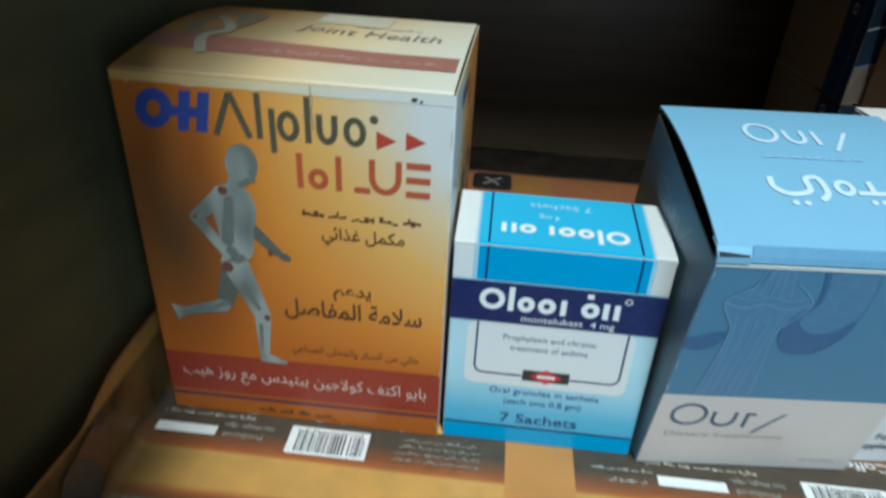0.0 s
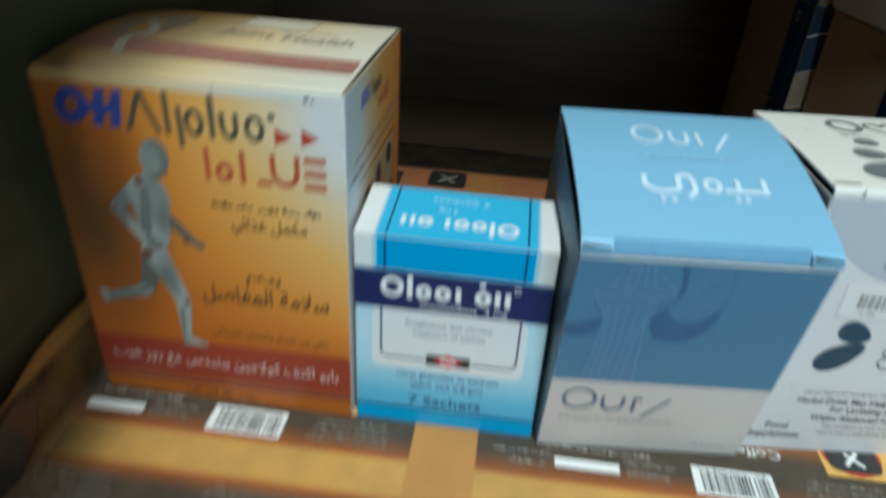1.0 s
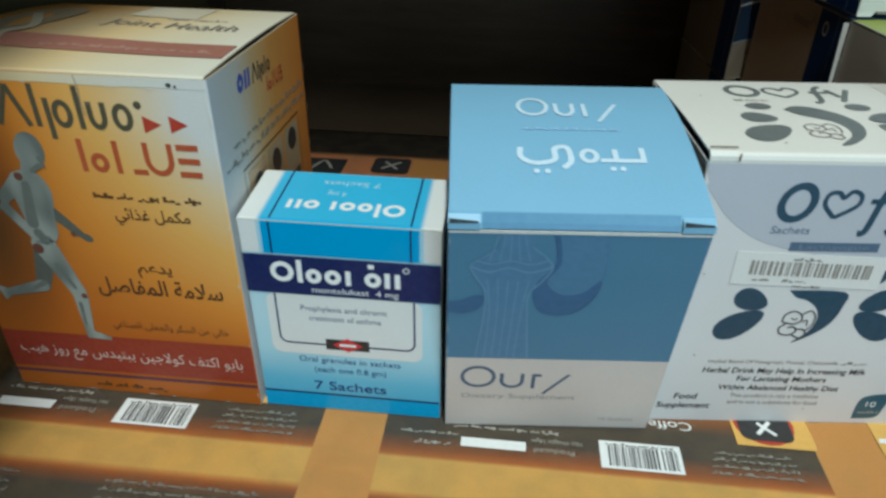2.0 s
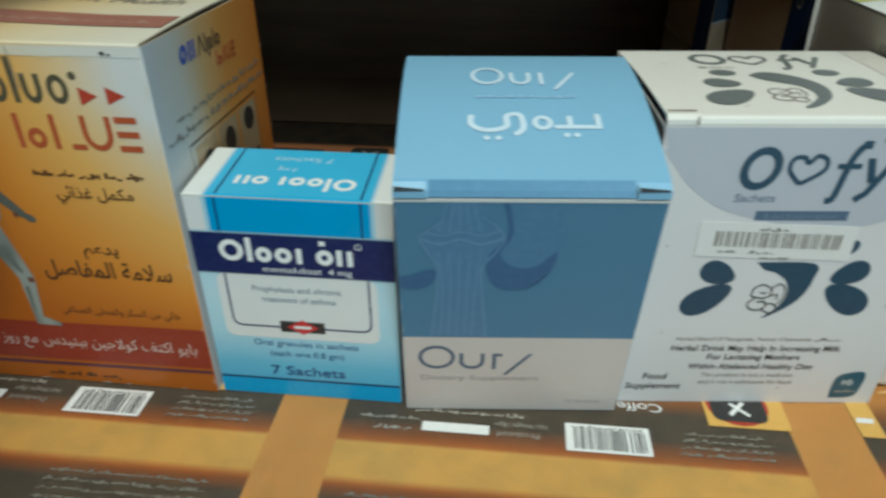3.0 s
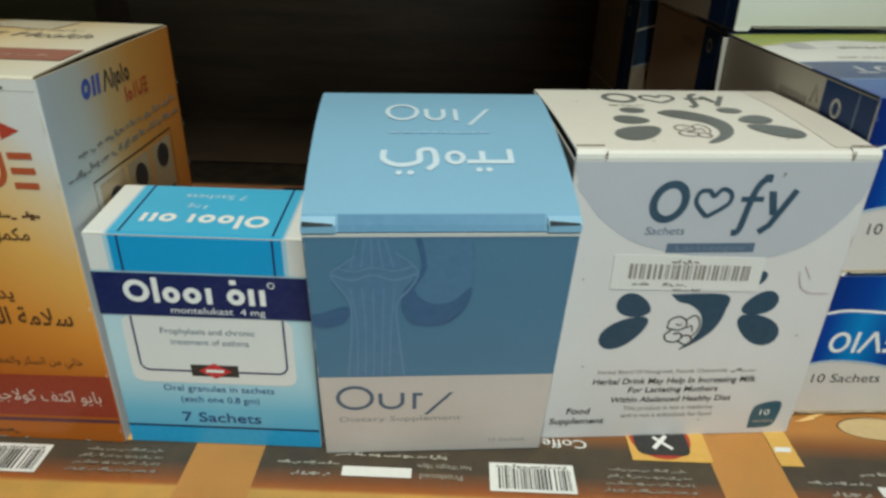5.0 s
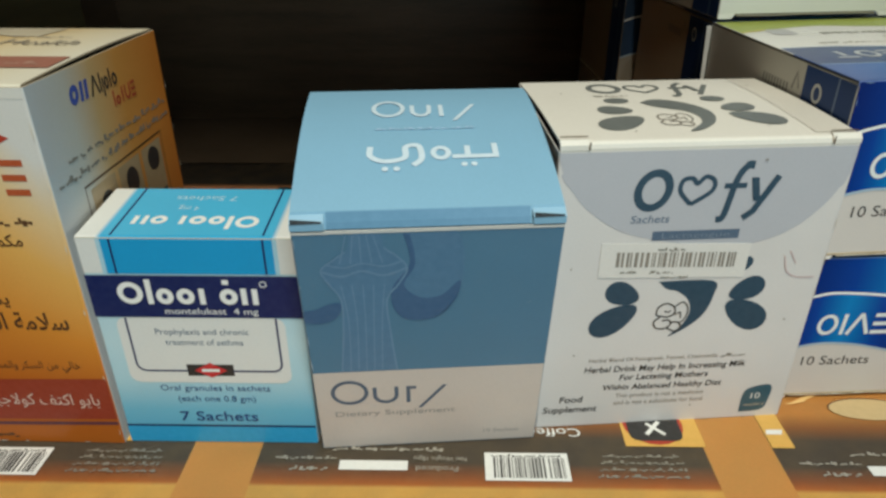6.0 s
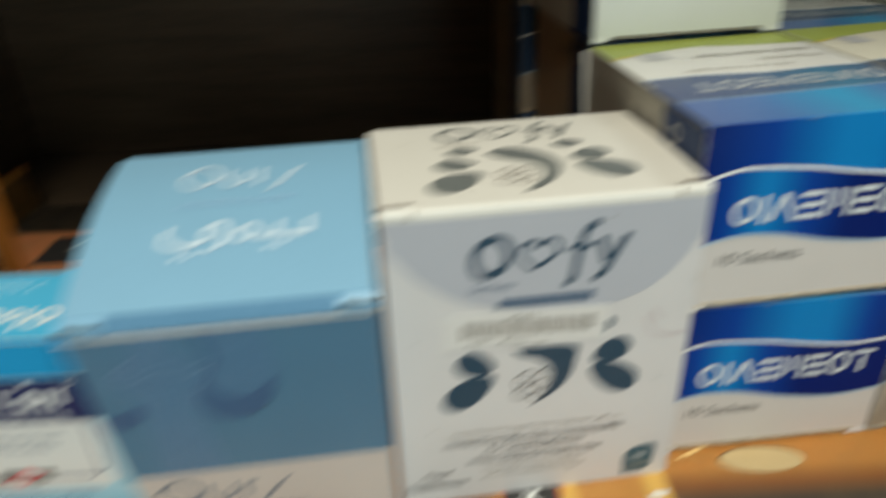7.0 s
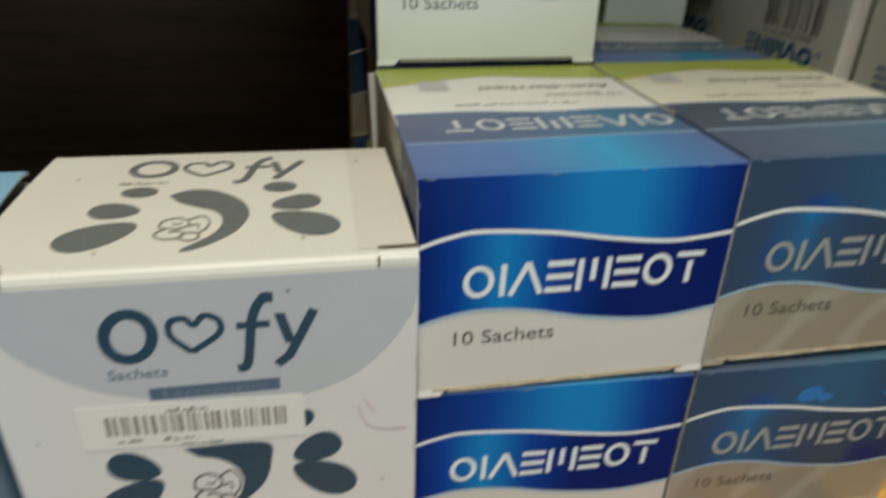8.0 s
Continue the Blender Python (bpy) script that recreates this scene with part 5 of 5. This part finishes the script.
    printed("lid_blue", [[(0.3, 1.1), (w - 0.3, 1.1)] + fold[::-1]], fore_card, lid, t, 1)
    printed("lid_band", [fold + back[::-1]], aft_card, lid, t, 1)
    printed("pale_wave_line", ribbon(fold, 0.9) + ribbon(back, 0.9), ink("lid_line_ink", (0.34, 0.46, 0.62)), lid, t, 2)
    printed("brand_mark", mark(name, 12.6, 31.6, 10.4, 1.75, 0.0, (46.8, 36.8), 81.0), ink("lid_silver_ink", (0.52, 0.54, 0.56)), lid, t, 2)
    lettering("Anti-diarrheal", 32, 78, 74, 5.4, I_FADE, lid, t, 2, True)
    lettering("10 Sachets", 52, 78, 64.5, 3.8, I_DIM, lid, t, 2, True)
    printed("small_print", scribble(20, 60, 57, 2.2, 91), I_DIM, lid, t, 2)
    printed("small_print", [rounded(12, 22, 76, 88, 1.5)], ink("lid_grey_ink", (0.52, 0.51, 0.52)), lid, t, 2)
    green = curve_points([(0.3, 82.5), (8, 85.5), (17, 88.6), (39, 94), (60, 90), (w - 0.3, 88)])
    printed("green_corner", [green + [(w - 0.3, d - 1), (0.3, d - 1)]], card(tag + "leaf_green", (0.43, 0.50, 0.11), 0.4), lid, t, 1)
    printed("yellow_edge", ribbon(green[:14], 2.2), ink("lemon_ink", (0.60, 0.52, 0.10)), lid, t, 2)
    # narrow side
    printed("side_blue", [rect(d - 29.5, d - 0.3, 0.4, h - 1.4)], card(tag + "side_navy", (0.014, 0.046, 0.155), 0.4, 0.3, 0.15), box, side)
    printed("side_line", ribbon([(d - 10.4, 0.5), (d - 9.4, h - 1.5)], 1.0), ink("side_line_ink", (0.10, 0.16, 0.28)), box, side, 2)
    printed("side_mark", mark([("o", 6, 1)], d - 23.5, 51, 7, 1.2), ink("side_mark_ink", (0.50, 0.50, 0.48)), box, side, 2)
    printed("small_print", [rect(d - 58 + 2.2 * n, d - 56.9 + 2.2 * n, 50.6 - 0.4 * (n % 3), 54) for n in range(9)] + ribbon([(d - 36.5, 52.5), (d - 34.5, 59), (d - 32, 53.5)], 1.1), I_SOFT, box, side, 1)
    return box


def stack():
    a = radians(6.1)
    ux, uy = Vector((math.cos(a), math.sin(a), 0)), Vector((-math.sin(a), math.cos(a), 0))
    base = Vector((0.2473, 0.2234, 0.0002))
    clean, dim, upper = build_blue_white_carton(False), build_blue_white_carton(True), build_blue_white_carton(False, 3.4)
    # second row: sides painted browner in place of the shade back there
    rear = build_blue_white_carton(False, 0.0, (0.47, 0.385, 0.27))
    # third row: hazy print and dark sides also stand in for shade
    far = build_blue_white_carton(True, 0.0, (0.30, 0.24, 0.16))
    first = {clean: True, dim: True, upper: True, rear: True, far: True}
    # across, back, height, lean to one side, turn, kind
    for across, behind, high, lean, turn, kind in (
            (-0.0013, 0.0010, 0.0, 0.0, -0.7, clean), (0.0, 0.0, 0.0643, -0.9, 0.0, clean), (0.0830, 0.0002, 0.0, 0.0, -0.7, dim), (0.0842, 0.0009, 0.0660, -0.9, 0.0, dim),
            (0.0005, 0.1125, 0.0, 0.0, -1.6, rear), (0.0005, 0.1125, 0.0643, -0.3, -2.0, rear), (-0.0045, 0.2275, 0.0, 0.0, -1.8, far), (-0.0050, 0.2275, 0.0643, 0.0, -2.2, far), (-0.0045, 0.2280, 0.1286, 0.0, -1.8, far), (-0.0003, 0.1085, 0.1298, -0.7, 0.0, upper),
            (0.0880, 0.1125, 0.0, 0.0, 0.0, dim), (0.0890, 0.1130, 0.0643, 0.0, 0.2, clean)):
        p = base + ux * across + uy * behind + Vector((0, 0, high))
        m = pose(*p, 0, lean, 6.1 + turn)
        if first[kind]:
            kind.matrix_basis, first[kind] = m, False
        else:
            made = copy_thing(kind, m)
            if kind is clean and behind < 0.01:
                bm = bmesh.new()
                slab(bm, -2.6 * MM, -0.1 * MM, 110.3 * MM, 110.9 * MM, 24 * MM, 62.4 * MM, 0.0002)
                for vert in bm.verts:
                    if vert.co.z < 40 * MM and vert.co.x < -2 * MM:
                        vert.co.x += 1.2 * MM
                part("dust_flap", bm, M_WHITE, made, "white corner flap standing open")
    # spots of the lower hazy carton where the print is clear
    printed("clear_patch", [disc(40.5, 52.4, 4.4, 3.0, 12), disc(46.0, 50.6, 2.6, 1.7), disc(70, 51, 3.0, 2.0)], ink("clear_blue_ink", (0.0, 0.15, 0.46)), dim, on_front(), 3, apart=True)


stack()


def plain_carton(name, label, at, turn, w, d, h, mats, group="", prints=None):
    box = thing(name, pose(*at, 0, 0, turn), label, CARTON, group)
    bm = bmesh.new()
    tube(bm, w, d, h - 0.3)
    part("body", bm, [*mats, M_RAW, M_INNER], box)
    bm = bmesh.new()
    flap(bm, [(0.0, h - 1.2), (0.5, h - 0.2), (1.2, h)] + [(1.2 + (d - 2.4) * i / 4, h) for i in range(1, 5)] + [(d, h - 0.5)], 0.1, w - 0.1, 0.5)
    part("lid", bm, [mats[3], M_RAW], box)
    if prints:
        prints(box, w, d, h)
    return box


GREY = card("grey_carton", (0.86, 0.87, 0.80), 0.5)


def tall_print(shift):
    """Blue mark, bar code and a ruled panel on the narrow side, moved along it by shift mm."""
    def prints(box, w, d, h):
        s = lambda u, v, k: (-k * STEP, d - u - shift, v)
        printed("brand_mark", mark([("e", 5.4, 1), ("q", 5.2, 1), ("i", 2.2, 1), ("m", 7.0, 1), ("t", 6.4, 1), ("o", 7.5, 1)], 23.5, 122.0, 8.4, 2.5, end=72.5), I_BARBLUE, box, s)
        printed("mark_dot", ring(76.0, 128.4, 1.5, 1.5, 0.6), I_BARBLUE, box, s)
        printed("bar_code", bars(33, 73, 136, 153, 23), I_DUSK, box, s)
        printed("small_print", scribble(34, 70, 133.2, 1.8, 24), I_FADE, box, s)
        printed("panel_frame", ribbon([(29, 200), (29, 157), (81, 157), (81, 200)], 0.8), I_FADE, box, s)
        wear(box, on_front(), [(0.5, 4), (0.5, h - 3)], M_RAW, 61)
    return prints


for at, turn, shift in (((0.4318, 0.3615, 0.0002), 8.0, 0), ((0.4194, 0.4498, 0.0002), 8.0, 2), ((0.4460, 0.2700, 0.0002), 5.0, -12)):
    plain_carton("medicine_box", "tall grey-white carton with blue mark and bar code", at, turn, 60, 88, 205, [M_WHITE, GREY, GREY, GREY], "tall grey-white boxes", tall_print(shift))
plain_carton("carton", "dim grey-white carton lying on stacked boxes", (0.3560, 0.4550, 0.1275), 4.0, 46, 20, 62, [GREY, GREY, GREY, GREY])
